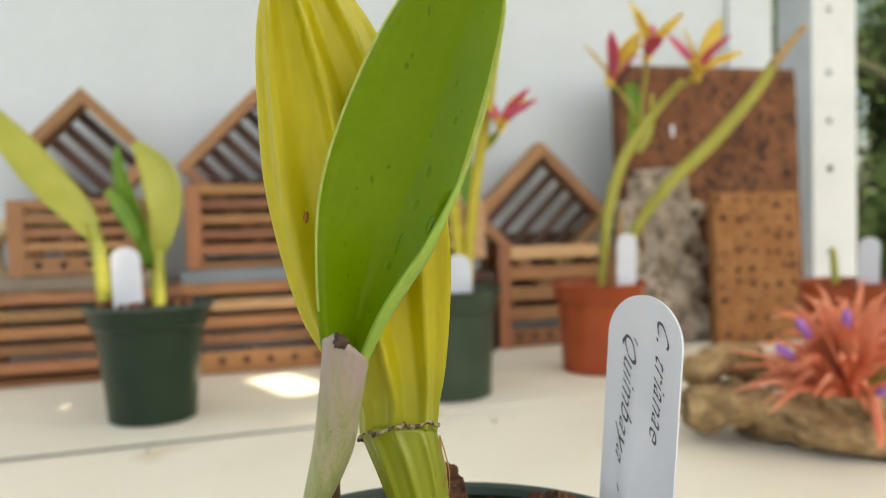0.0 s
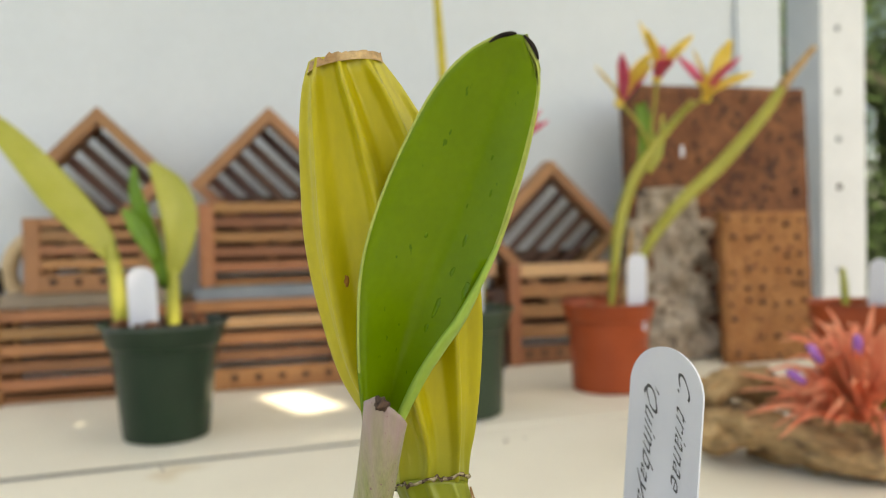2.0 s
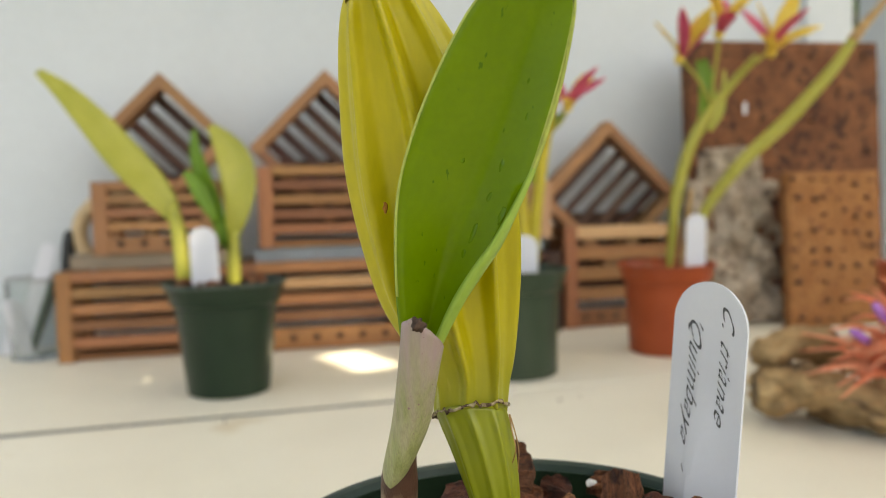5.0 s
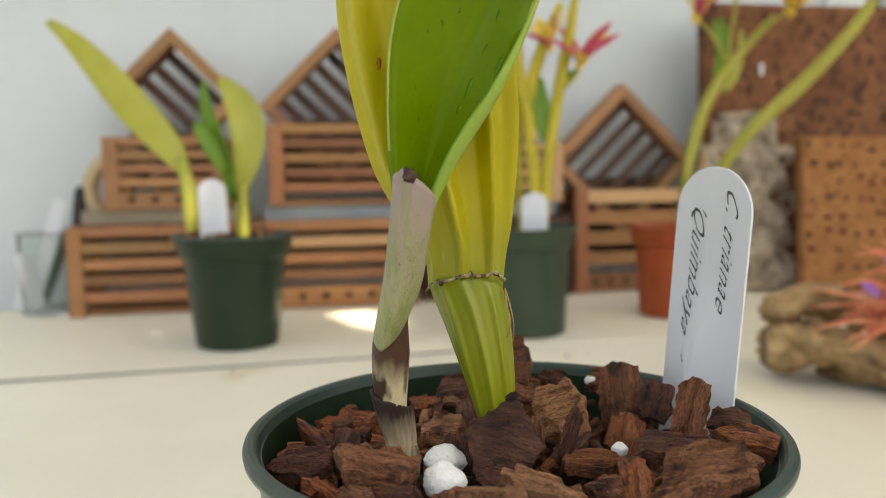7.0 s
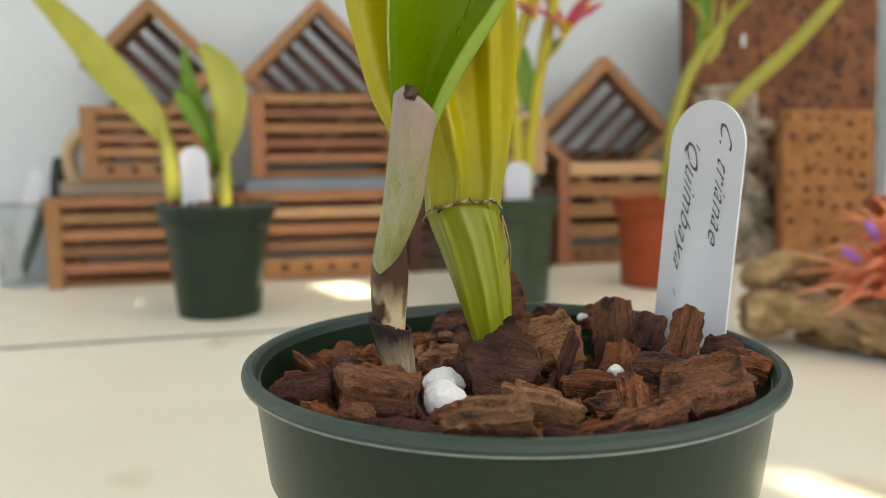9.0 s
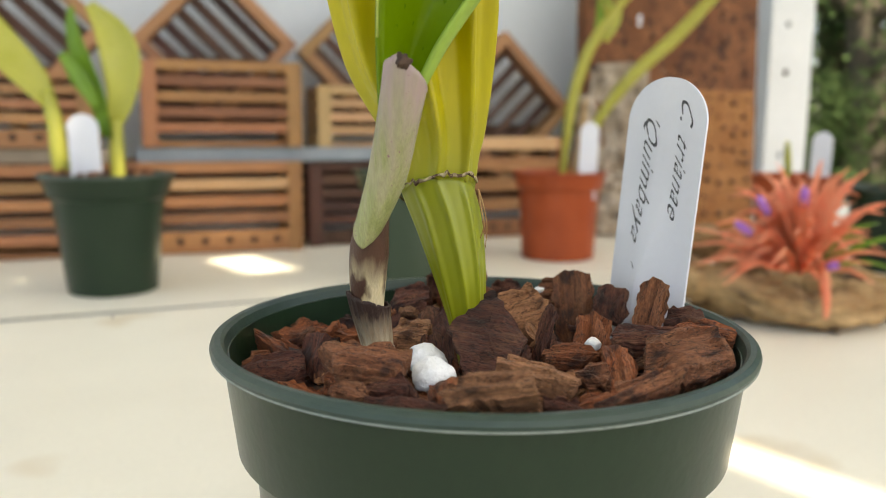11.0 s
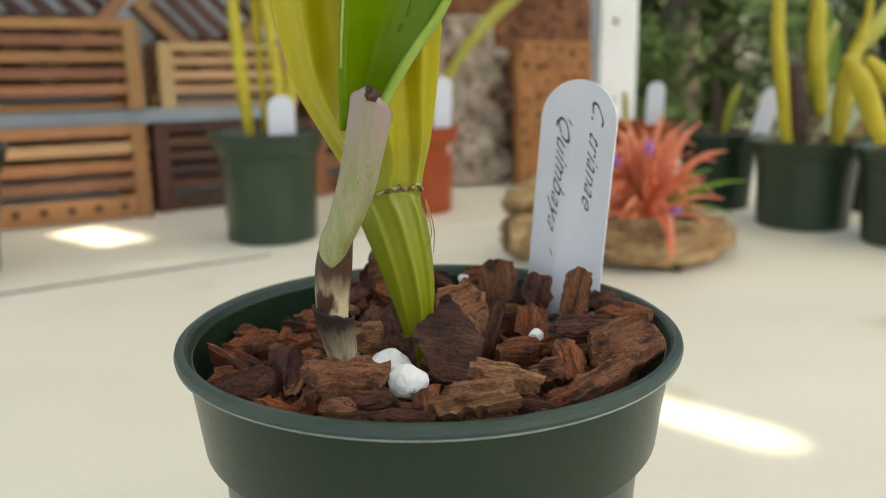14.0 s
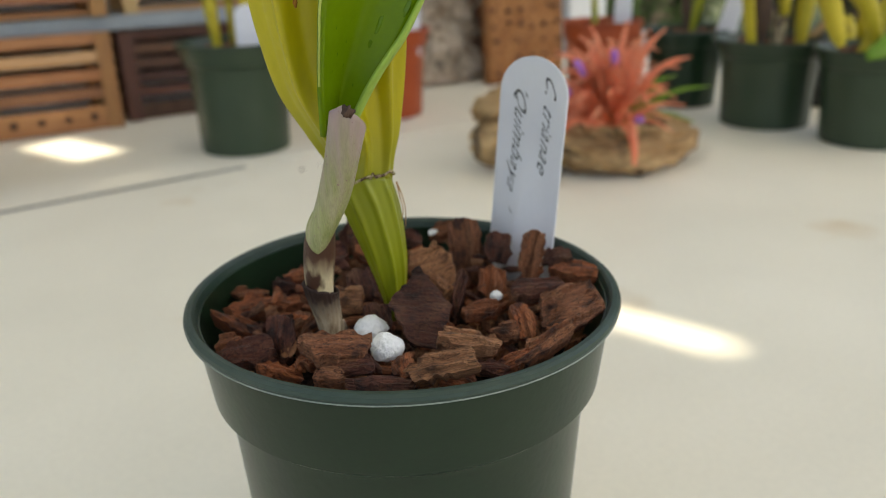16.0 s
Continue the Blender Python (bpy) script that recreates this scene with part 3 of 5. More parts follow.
bark = thing("potting_bark", pose(0, 0, 0.0053), "reddish-brown fir bark chips filling the green pot", "bark")
part("bark_bed", lathe([(0.001, 0.110), (0.03, 0.1105), (0.0546, 0.109), (0.052, 0.10), (0.001, 0.10)], 48), SHADED_BED, bark)
rnd = random.Random(5)
placed = []
for i in range(1200):
    a, q = rnd.uniform(0, 2 * math.pi), 0.0515 * math.sqrt(rnd.uniform(0, 1))
    x, y = q * math.cos(a), q * math.sin(a)
    layer = i % 3
    if any((x - X) ** 2 + (y - Y) ** 2 < 0.0078 ** 2 and layer == L for X, Y, L in placed):
        continue
    placed.append((x, y, layer))
    edge = 1 - 0.25 * (q / 0.05) ** 2
    # lower layers leave out the lighter chips, which paints in the gaps' shade
    part("bark_chip", CHIPS[rnd.randrange(20) if layer > 1 else 5 * rnd.randrange(4) + rnd.randrange(2)], None, bark,
         at=pose(x, y, 0.1062 - 0.003 * (x < -0.028) + (0.0027 + 0.0007 * (y > 0)) * layer * edge, rnd.gauss(8, 30), rnd.gauss(0, 30), rnd.uniform(0, 360)))


for i in range(150):
    a, q = rnd.uniform(0, 2 * math.pi), 0.046 * math.sqrt(rnd.uniform(0, 1))
    part("bark_shard", SHARDS[rnd.randrange(10)], None, bark, at=pose(q * math.cos(a), q * math.sin(a), 0.1185 + rnd.uniform(0, 0.0065), rnd.gauss(10, 30), rnd.gauss(0, 30), rnd.uniform(0, 360)))

BLOCK = ((-0.5, -0.40), (-0.46, 0.20), (-0.30, 0.48), (0.36, 0.50), (0.52, 0.12), (0.44, -0.46), (-0.1, -0.52))


def bark_piece(seed, x, y, z, lx, ly, lz, tip, lean, roll, material, corners=()):
    """One of the larger pieces on top: place, size, how far it tips up, leans and turns in its own plane."""
    r_ = random.Random(seed * 13)
    if seed > 99:
        tip, lean, lx, ly, lz = tip + r_.gauss(-4, 9), lean + r_.gauss(0, 11), lx * 0.95, ly * 0.93, lz * 0.82
    if x < -0.024 and y > -0.026:
        z -= 0.0042
    part("bark_chip", chip_mesh(seed, lx, ly, lz, material, corners), None, bark, at=pose(x, y, z, tip, lean, -18) @ pose(0, 0, 0, 0, 0, roll))


bark_piece(100, -0.0285, -0.0352, 0.1292, 0.0217, 0.0096, 0.0060, 25, 0, 4, BARK)
bark_piece(101, -0.0048, -0.0523, 0.1282, 0.0212, 0.0070, 0.0070, 30, 0, -6, BARK_TAN)
bark_piece(102, -0.0190, -0.0483, 0.1237, 0.0204, 0.0043, 0.0050, 12, 0, 0, BARK_DARK)
bark_piece(103, -0.0484, -0.0151, 0.1252, 0.0173, 0.0091, 0.0060, 25, 0, 12, BARK_DARK)
bark_piece(104, -0.0417, -0.0229, 0.1222, 0.0156, 0.0057, 0.0050, 25, 0, 0, BARK_RED)
bark_piece(105, -0.0386, -0.0107, 0.1282, 0.0112, 0.0091, 0.0040, 65, 0, 80, BARK_DARK, BLOCK)
bark_piece(106, 0.0427, 0.0027, 0.1302, 0.0174, 0.0081, 0.0050, 80, 0, 82, BARK, BLOCK)
bark_piece(107, 0.0371, -0.0343, 0.1272, 0.0214, 0.0166, 0.0085, 35, -10, 25, BARK)
bark_piece(108, 0.0205, -0.0483, 0.1252, 0.0297, 0.0060, 0.0060, 30, 0, 30, BARK)
bark_piece(109, 0.0047, -0.0409, 0.1267, 0.0173, 0.0092, 0.0070, 28, 0, 2, BARK_TAN)
bark_piece(110, 0.0123, 0.0104, 0.1272, 0.0147, 0.0161, 0.0060, 62, 0, 10, BARK_TAN, BLOCK)
bark_piece(111, 0.0302, 0.0281, 0.1242, 0.0246, 0.0124, 0.0060, 75, 0, 115, BARK, BLOCK)
bark_piece(112, 0.0337, -0.0212, 0.1292, 0.0182, 0.0083, 0.0050, 30, 0, 5, BARK_DARK)
bark_piece(113, 0.0519, -0.0082, 0.1262, 0.0190, 0.0083, 0.0060, 20, 0, -5, BARK_RED)
bark_piece(114, 0.0125, -0.0139, 0.1282, 0.0156, 0.0038, 0.0030, 75, 0, 85, BARK_DARK, BLOCK)
bark_piece(115, 0.0167, -0.0214, 0.1252, 0.0152, 0.0046, 0.0040, 25, 0, 25, BARK_RED)
bark_piece(116, 0.0235, -0.0339, 0.1262, 0.0118, 0.0063, 0.0040, 55, 0, 110, BARK_RED, BLOCK)
bark_piece(117, 0.0262, -0.0053, 0.1262, 0.0105, 0.0092, 0.0050, 60, 0, 80, BARK_RED, BLOCK)
bark_piece(118, -0.0395, 0.0138, 0.1252, 0.0251, 0.0061, 0.0060, 25, 0, 15, BARK_RED)
bark_piece(119, -0.0167, 0.0027, 0.1242, 0.0109, 0.0094, 0.0060, 50, 0, 0, BARK_TAN, BLOCK)
bark_piece(120, -0.0094, 0.0139, 0.1242, 0.0116, 0.0095, 0.0050, 60, 0, 100, BARK_DARK, BLOCK)
bark_piece(121, -0.0313, 0.0006, 0.1232, 0.0107, 0.0076, 0.0050, 55, 0, 85, BARK, BLOCK)
bark_piece(122, -0.0306, -0.0406, 0.1237, 0.0087, 0.0043, 0.0050, 20, 0, 0, BARK)
bark_piece(123, -0.0128, -0.0442, 0.1257, 0.0080, 0.0064, 0.0040, 60, 0, 100, BARK_RED, BLOCK)
bark_piece(124, -0.0488, 0.0078, 0.1232, 0.0176, 0.0068, 0.0060, 25, 0, -10, BARK_RED)
bark_piece(125, -0.0314, 0.0300, 0.1242, 0.0122, 0.0052, 0.0050, 30, 0, 10, BARK_DARK)
bark_piece(126, -0.0151, 0.0329, 0.1262, 0.0124, 0.0105, 0.0060, 55, 0, 0, BARK_DARK, BLOCK)
bark_piece(127, -0.0522, -0.0053, 0.1252, 0.0080, 0.0062, 0.0040, 30, 0, 20, BARK_RED)
bark_piece(128, 0.0179, -0.0356, 0.1252, 0.0088, 0.0068, 0.0050, 40, 0, -20, BARK)
bark_piece(129, 0.0137, -0.0507, 0.1247, 0.0117, 0.0043, 0.0040, 25, 0, 25, BARK_RED)
bark_piece(130, 0.0120, 0.0358, 0.1282, 0.0096, 0.0075, 0.0050, 50, 0, 0, BARK_DARK, BLOCK)
bark_piece(131, -0.0122, -0.0134, 0.1242, 0.0111, 0.0066, 0.0050, 60, 0, 95, BARK_DARK, BLOCK)
bark_piece(132, -0.0240, -0.0383, 0.1252, 0.0106, 0.0053, 0.0050, 50, 0, 0, BARK_DARK, BLOCK)
bark_piece(133, -0.0067, 0.0432, 0.1292, 0.0096, 0.0073, 0.0050, 60, 0, 90, BARK_DARK, BLOCK)
bark_piece(134, 0.0274, 0.0419, 0.1272, 0.0116, 0.0078, 0.0050, 50, 0, 10, BARK, BLOCK)
bark_piece(135, -0.0256, 0.0151, 0.1242, 0.0131, 0.0057, 0.0050, 35, 0, -8, BARK)
bark_piece(136, -0.0109, -0.0157, 0.1262, 0.0077, 0.0055, 0.0030, 60, 0, 90, BARK_DARK, BLOCK)
bark_piece(137, -0.0429, 0.0303, 0.1232, 0.0138, 0.0052, 0.0050, 30, 0, 10, BARK)
bark_piece(138, -0.0431, -0.0053, 0.1242, 0.0080, 0.0054, 0.0040, 40, 0, -20, BARK)
bark_piece(139, -0.0332, -0.0278, 0.1227, 0.0074, 0.0043, 0.0040, 40, 0, 0, BARK_RED)
bark_piece(140, 0.0037, 0.0308, 0.1272, 0.0094, 0.0083, 0.0050, 55, 0, 0, BARK, BLOCK)
bark_piece(141, 0.0484, -0.0204, 0.1262, 0.0084, 0.0065, 0.0040, 40, 0, -30, BARK)
bark_piece(142, 0.0281, -0.0444, 0.1272, 0.0073, 0.0043, 0.0040, 45, 0, 20, BARK_RED)
bark_piece(143, 0.0043, -0.0015, 0.1252, 0.0083, 0.0070, 0.0040, 60, 0, 90, BARK, BLOCK)
bark_piece(144, 0.0080, -0.0507, 0.1242, 0.0093, 0.0043, 0.0040, 30, 0, 5, BARK_DARK)
bark_piece(145, -0.0251, 0.0329, 0.1262, 0.0139, 0.0055, 0.0050, 45, 0, 5, BARK_RED)
bark_piece(146, -0.0035, 0.0317, 0.1272, 0.0093, 0.0082, 0.0050, 55, 0, 0, BARK_RED, BLOCK)
bark_piece(147, 0.0368, 0.0161, 0.1282, 0.0110, 0.0092, 0.0050, 65, 0, 90, BARK_DARK, BLOCK)
bark_piece(148, 0.0524, 0.0035, 0.1272, 0.0106, 0.0071, 0.0050, 50, 0, -10, BARK_DARK, BLOCK)
bark_piece(149, -0.0508, -0.0133, 0.1217, 0.0065, 0.0043, 0.0040, 30, 0, -20, BARK_DARK)
bark_piece(150, -0.0015, -0.0525, 0.1232, 0.0101, 0.0043, 0.0040, 30, 0, 5, BARK_RED)
bark_piece(98, -0.0022, -0.0238, 0.1312, 0.0172, 0.0250, 0.0026, 38, 8, 0, BARK_DARK, ((-0.08, 0.5), (-0.5, -0.02), (-0.12, -0.42), (0.34, -0.5), (0.5, 0.04)))
bark_piece(151, -0.0015, 0.0360, 0.1330, 0.0160, 0.0180, 0.0050, 78, 0, 8, BARK, BLOCK)
for i, (x, y, z, d) in enumerate([(-0.0150, -0.0195, 0.1254, 0.0088), (-0.0141, -0.0330, 0.1259, 0.0089), (0.0231, -0.0162, 0.1272, 0.0036), (0.0234, 0.0422, 0.1272, 0.0041), (-0.0271, -0.0362, 0.1237, 0.0029)]):
    part("perlite_grain", lump((d, d * 0.9, d * 0.82), i + 5, 4, 0.15, 2.6), PERLITE, bark, "white perlite grain", at=pose(x, y, z))

orchid = thing("orchid_plant", pose(0, 0, 0.1035), "cattleya with a yellow ribbed pseudobulb and one glossy green leaf", "orchid")


def ribbed(ctrl, n, seg, ribs, depth):
    """A furrowed, flattened bulb: control rows x, y, z, half-width, half-depth, forward tilt of the section."""
    C = spline(ctrl, n)
    rows = []
    for i, (x, y, z, a, b, tilt) in enumerate(C):
        s = i / (n - 1)
        env = min(1, 0.5 + 3 * s) * min(1, 0.25 + 6 * (1 - s))
        ring = []
        for k in range(seg):
            t = 2 * math.pi * k / seg
            c = math.cos(t * ribs + 0.6 * math.sin(2 * t + 4 * s) + 0.5)
            rib = 1 + depth * env * (((1 + c) / 2) ** 3.6 - 0.35)
            ring.append((x + a * math.cos(t) * (1 + (rib - 1) * 0.35), y + b * math.sin(t) * rib, z - 0.1 - tilt * b * math.sin(t)))
        rows.append(ring)
    return rows_mesh(rows, True, None, True)


bulb = part("pseudobulb", ribbed([(-0.0110, -0.001, 0.1628, 0.0084, 0.0066, 0.45), (-0.0110, -0.0020, 0.1700, 0.0088, 0.0076, 0.40), (-0.0125, -0.0034, 0.1780, 0.0113, 0.0082, 0.3), (-0.0152, -0.0050, 0.1900, 0.0149, 0.0084, 0.2),
                                  (-0.0170, -0.0078, 0.2050, 0.0169, 0.0088, 0.15), (-0.0190, -0.0108, 0.2200, 0.0172, 0.0094, 0.15), (-0.0211, -0.0134, 0.2335, 0.0155, 0.0092, 0.15),
                                  (-0.0240, -0.0167, 0.2465, 0.0122, 0.0084, 0.1), (-0.0259, -0.0189, 0.2548, 0.0093, 0.0074, 0.0), (-0.0268, -0.0199, 0.2592, 0.0076, 0.0062, 0.0)], 80, 180, 8, 0.50), BULB, orchid, "yellow-green furrowed pseudobulb")
part("neck", ribbed([(-0.0046, -0.003, 0.1205, 0.0010, 0.0014, 0.0), (-0.0041, -0.003, 0.1290, 0.0034, 0.0034, 0.1), (-0.0053, -0.003, 0.1400, 0.0056, 0.0052, 0.25), (-0.0082, -0.002, 0.1540, 0.0076, 0.0062, 0.4), (-0.0110, -0.001, 0.1632, 0.0086, 0.0068, 0.45)], 30, 160, 8, 0.17), NECK, orchid, "green ribbed lower stem")
ring_rows = []
for k in range(72):
    t = 2 * math.pi * k / 72
    j = 0.0010 * noise.noise(Vector((k * 0.9, 0, 0))) + 0.00035 * math.sin(7 * t) + 0.0003 * noise.noise(Vector((k * 3.1, 5, 0)))
    c = Vector((-0.0110 + 0.0093 * math.cos(t), -0.001 + 0.0082 * math.sin(t), 0.0632 + 0.0014 * math.cos(t) - 0.0032 * math.sin(t) + j))
    r = 0.00032 + 0.00042 * noise.noise(Vector((k * 2.9, 3, 0)))
    o = Vector((math.cos(t), math.sin(t), 0))
    ring_rows.append([c + o * r * math.cos(a) + Vector((0, 0, r * 1.3 * math.sin(a))) for a in (0, 1.05, 2.1, 3.14, 4.2, 5.25)])
ring_rows.append(ring_rows[0])
part("node_scar", rows_mesh(ring_rows, True), SCAR, orchid, "brown ragged node scar")
crown = []
for s in (0.0, 0.5, 1.0):
    crown.append([(-0.0268 + (0.0080 - 0.0004 * s) * math.cos(2 * math.pi * k / 72), -0.0199 + (0.0073 - 0.0006 * s) * math.sin(2 * math.pi * k / 72),
                   0.1574 + s * (0.0019 + 0.0012 * noise.noise(Vector((k * 0.45, s, 1)))) + 0.0012 * math.cos(2 * math.pi * k / 72 + 0.4)) for k in range(72)])
crown.append([(-0.0268 + 0.0066 * math.cos(2 * math.pi * k / 72), -0.0199 + 0.0054 * math.sin(2 * math.pi * k / 72), 0.1586) for k in range(72)])
crown.append([(-0.0268 + 0.0005 * math.cos(2 * math.pi * k / 72), -0.0199 + 0.0005 * math.sin(2 * math.pi * k / 72), 0.1582) for k in range(72)])
part("cut_end", rows_mesh(crown, True), DRY_CUT, orchid, "dry brown cut end")
part("blemish", lump((0.0011, 0.0004, 0.0021), 9, 3, 0.5, 3), BLEMISH, orchid, "small brown blemish", at=pose(-0.0276, -0.0198, 0.1130))


for bend in (0.0004, -0.0003):
    part("dry_fibre", tube([(-0.0017, -0.004, 0.0630, 0.00022), (-0.0009 + bend, -0.005, 0.0590, 0.00016), (-0.0001 + bend, -0.005, 0.0545, 0.00014), (-0.0012 + 3 * bend, -0.005, 0.0495, 0.00010)], 16, 6), DRY_CUT, orchid, "thin dry fibre hanging from the node")


def big_leaf():
    """The leaf as a trough at its foot that opens into a flat oval blade: left margin, right fold, free right margin."""
    L = spline([(-0.0238, -0.022, 0.1830), (-0.0250, -0.026, 0.1940), (-0.0250, -0.029, 0.2040), (-0.0236, -0.031, 0.2161), (-0.0198, -0.032, 0.2281), (-0.0143, -0.033, 0.2408), (-0.0079, -0.034, 0.2525), (-0.0010, -0.035, 0.2595), (0.0058, -0.036, 0.2626)], 46)
    Rr = spline([(-0.0175, -0.020, 0.1830), (-0.0120, -0.022, 0.1925), (-0.0075, -0.024, 0.1995), (-0.0031, -0.026, 0.2060), (0.0024, -0.028, 0.2171), (0.0069, -0.030, 0.2289), (0.0105, -0.032, 0.2410), (0.0126, -0.034, 0.2540), (0.0098, -0.036, 0.2622)], 46)
    Mg = spline([(-0.0200, -0.025, 0.1830), (-0.0172, -0.029, 0.1925), (-0.0125, -0.031, 0.1995), (-0.0068, -0.031, 0.2060), (0.0012, -0.030, 0.2171), (0.0066, -0.0305, 0.2289), (0.0105, -0.0322, 0.2410), (0.0126, -0.0341, 0.2540), (0.0098, -0.0361, 0.2622)], 46)
    Mg = Rr + (Mg - Rr) * 0.34
    for Q in (L, Rr, Mg):
        k = (Q[:, 1] + 0.189) / 0.161
        Q[:, 0] = -0.0082 + (Q[:, 0] + 0.0082) * k
        Q[:, 2] = 0.2207 + (Q[:, 2] - 0.2207) * k
    front = []
    for i in range(46):
        s = i / 45
        a, b, c = Vector(L[i]), Vector(Rr[i]), Vector(Mg[i])
        deep = 0.0045 * (1 - s) + 0.0042 * math.sin(math.pi * s)
        row = []
        for k in range(13):
            q = k / 12
            p = a.lerp(b, q)
            p.y += deep * (0.45 * math.sin(math.pi * q) + 0.75 * (q / 0.6 if q < 0.6 else (1 - q) / 0.4))
            p.x += 0.0004 * math.sin(9 * s + 5 * q)
            row.append(p)
        for k in range(1, 6):
            q = k / 5
            p = b.lerp(c, q)
            p.x += 0.0008 * math.sin(math.pi * q) * (1 - s)
            row.append(p)
        front.append([(p.x, p.y, p.z - 0.1) for p in row])
    return rows_mesh(front), front


leaf_bm, leaf_grid = big_leaf()
leaf = part("leaf", leaf_bm, LEAF, orchid, "glossy green leaf folded at its foot")
leaf.data.materials.append(LEAF_BACK)
leaf.data.materials.append(MARGIN)
for i, poly in enumerate(leaf.data.polygons):
    if i % 17 >= 12 and i // 17 < 24:
        poly.material_index = 1
    elif i % 17 >= 12:
        poly.material_index = 2
sd = leaf.modifiers.new("thickness", "SOLIDIFY")
sd.thickness, sd.offset = 0.0011, 0.0
edge = [row[0] for row in leaf_grid][6:]
part("leaf_margin", tube([(*p, 0.00034 if 2 < i < len(edge) - 3 else 0.0003) for i, p in enumerate(edge[::3])], 40, 8), MARGIN, leaf, "thin yellowish leaf margin")
for i, k, wide, long in ((13, 9, 0.0009, 0.0020), (16, 9, 0.0011, 0.0042), (20, 9, 0.0010, 0.0020), (23, 9, 0.0009, 0.0026), (19, 11, 0.0014, 0.0036), (28, 10, 0.0006, 0.0016), (31, 9, 0.0005, 0.0012), (26, 8, 0.0004, 0.0010), (22, 5, 0.0008, 0.0011)):
    here, up, side = Vector(leaf_grid[i][k]), Vector(leaf_grid[i + 1][k]), Vector(leaf_grid[i][k + 1])
    up, side = (up - here).normalized(), (side - here).normalized()
    out = side.cross(up).normalized()
    part("water_mark", lump((wide, 0.00022, long), i, 3, 0.35, 2.5), WET, leaf, "dark water mark on the leaf", at=Matrix.Translation(here + out * 0.00056) @ Matrix((side, out, up)).transposed().to_4x4())
for tip in ([(0.0024, -0.0359, 0.1590, 0.0002), (0.0044, -0.0363, 0.1600, 0.00045), (0.0064, -0.0366, 0.1604, 0.00045), (0.0076, -0.0366, 0.1604, 0.0002)], [(0.0090, -0.0365, 0.1600, 0.0002), (0.0103, -0.0362, 0.1587, 0.00045), (0.0113, -0.0358, 0.1571, 0.0004), (0.0118, -0.0354, 0.1556, 0.0002)]):
    part("leaf_tip", tube(tip, 14, 8, 0.8), BLACK, leaf, "blackened leaf tip")


def sheath_mesh():
    """A flattened sleeve with a slanting open mouth, higher at the left."""
    rows = []
    C = spline([(-0.0266, -0.0192, 0.1550, 0.0036, 0.0040), (-0.0254, -0.0212, 0.1590, 0.0038, 0.0042), (-0.0230, -0.0240, 0.1670, 0.0042, 0.0042), (-0.0211, -0.0275, 0.1770, 0.0042, 0.0038), (-0.0195, -0.0298, 0.1862, 0.0043, 0.0034)], 36)
    for i, (x, y, z, a, b) in enumerate(C):
        s = i / 35
        ring = []
        for k in range(48):
            t = 2 * math.pi * k / 48
            top = 0.0034 * s ** 5 * (-math.cos(t - 0.85) + 0.12) + 0.0010 * s ** 9 * math.exp(-((t - 4.4) / 0.35) ** 2)
            away = abs((t - 4.25 + math.pi) % (2 * math.pi) - math.pi)
            low = (1 - s) ** 3 * (-0.0030 + 0.0074 * (away / 2.1) ** 1.25)
            ring.append((x + a * math.cos(t), y + b * math.sin(t) * (1 + 0.03 * math.cos(13 * t)), z + top + low - 0.1))
        rows.append(ring)
    return rows_mesh(rows, True)


sh = part("sheath", sheath_mesh(), SHEATH, orchid, "papery green sheath with a mauve flush")
sd = sh.modifiers.new("thickness", "SOLIDIFY")
sd.thickness, sd.offset = 0.0006, -1
part("sheath_tip", lump((0.0026, 0.0010, 0.0026), 4, 3, 0.7, 3), SCALE_DRY, orchid, "dark shrivelled sheath tip", at=pose(-0.0200, -0.0331, 0.0893, 0, 25, 0))
part("stem", tube([(-0.0267, -0.0150, 0.035, 0.0028), (-0.0271, -0.0155, 0.0395, 0.0034), (-0.0272, -0.0160, 0.044, 0.0039), (-0.0268, -0.0174, 0.0510, 0.0041), (-0.0262, -0.0188, 0.0560, 0.0036), (-0.0252, -0.0202, 0.0600, 0.0028)], 40, 36, ridges=20, ridge=0.02), STEM, orchid, "cream stem with dark brown blotches")


def stem_scale():
    """A papery cone round the stem's foot with a torn, slanting upper edge."""
    C = spline([(-0.0243, -0.0137, 0.0100, 0.0024), (-0.0246, -0.0137, 0.0180, 0.0026), (-0.0248, -0.0138, 0.0240, 0.0030), (-0.0254, -0.0141, 0.0300, 0.0036), (-0.0264, -0.0147, 0.0355, 0.0042), (-0.0271, -0.0154, 0.0400, 0.0046)], 34)
    rows_ = []
    for i, (x, y, z, r) in enumerate(C):
        s = i / 33
        ring = []
        for k in range(64):
            t = 2 * math.pi * k / 64
            tear = s ** 8 * (-0.0016 * math.cos(t) + 0.0007 * noise.noise(Vector((k * 0.55, 1, 0))) + 0.0006 * noise.noise(Vector((k * 1.7, 4, 0))))
            q = r * (1 + 0.025 * math.sin(21 * t + 3 * s) + 0.03 * noise.noise(Vector((k * 0.3, s * 3, 2))) + 0.05 * s ** 10)
            ring.append((x + q * math.cos(t), y + q * math.sin(t), z + tear))
        rows_.append(ring)
    return rows_mesh(rows_, True)


sc = part("stem_scale", stem_scale(), STEM2, orchid, "striped papery scale, dark along its torn edge")
sd = sc.modifiers.new("thickness", "SOLIDIFY")
sd.thickness, sd.offset = 0.0005, -1
part("scale_tip", blade([(-0.0222, -0.0150, 0.0215, 0.0018), (-0.0216, -0.0156, 0.0250, 0.0014), (-0.0219, -0.0160, 0.0295, 0.0004)], 8, 5, 0.3), STEM2, orchid, "pale pointed scale tip")


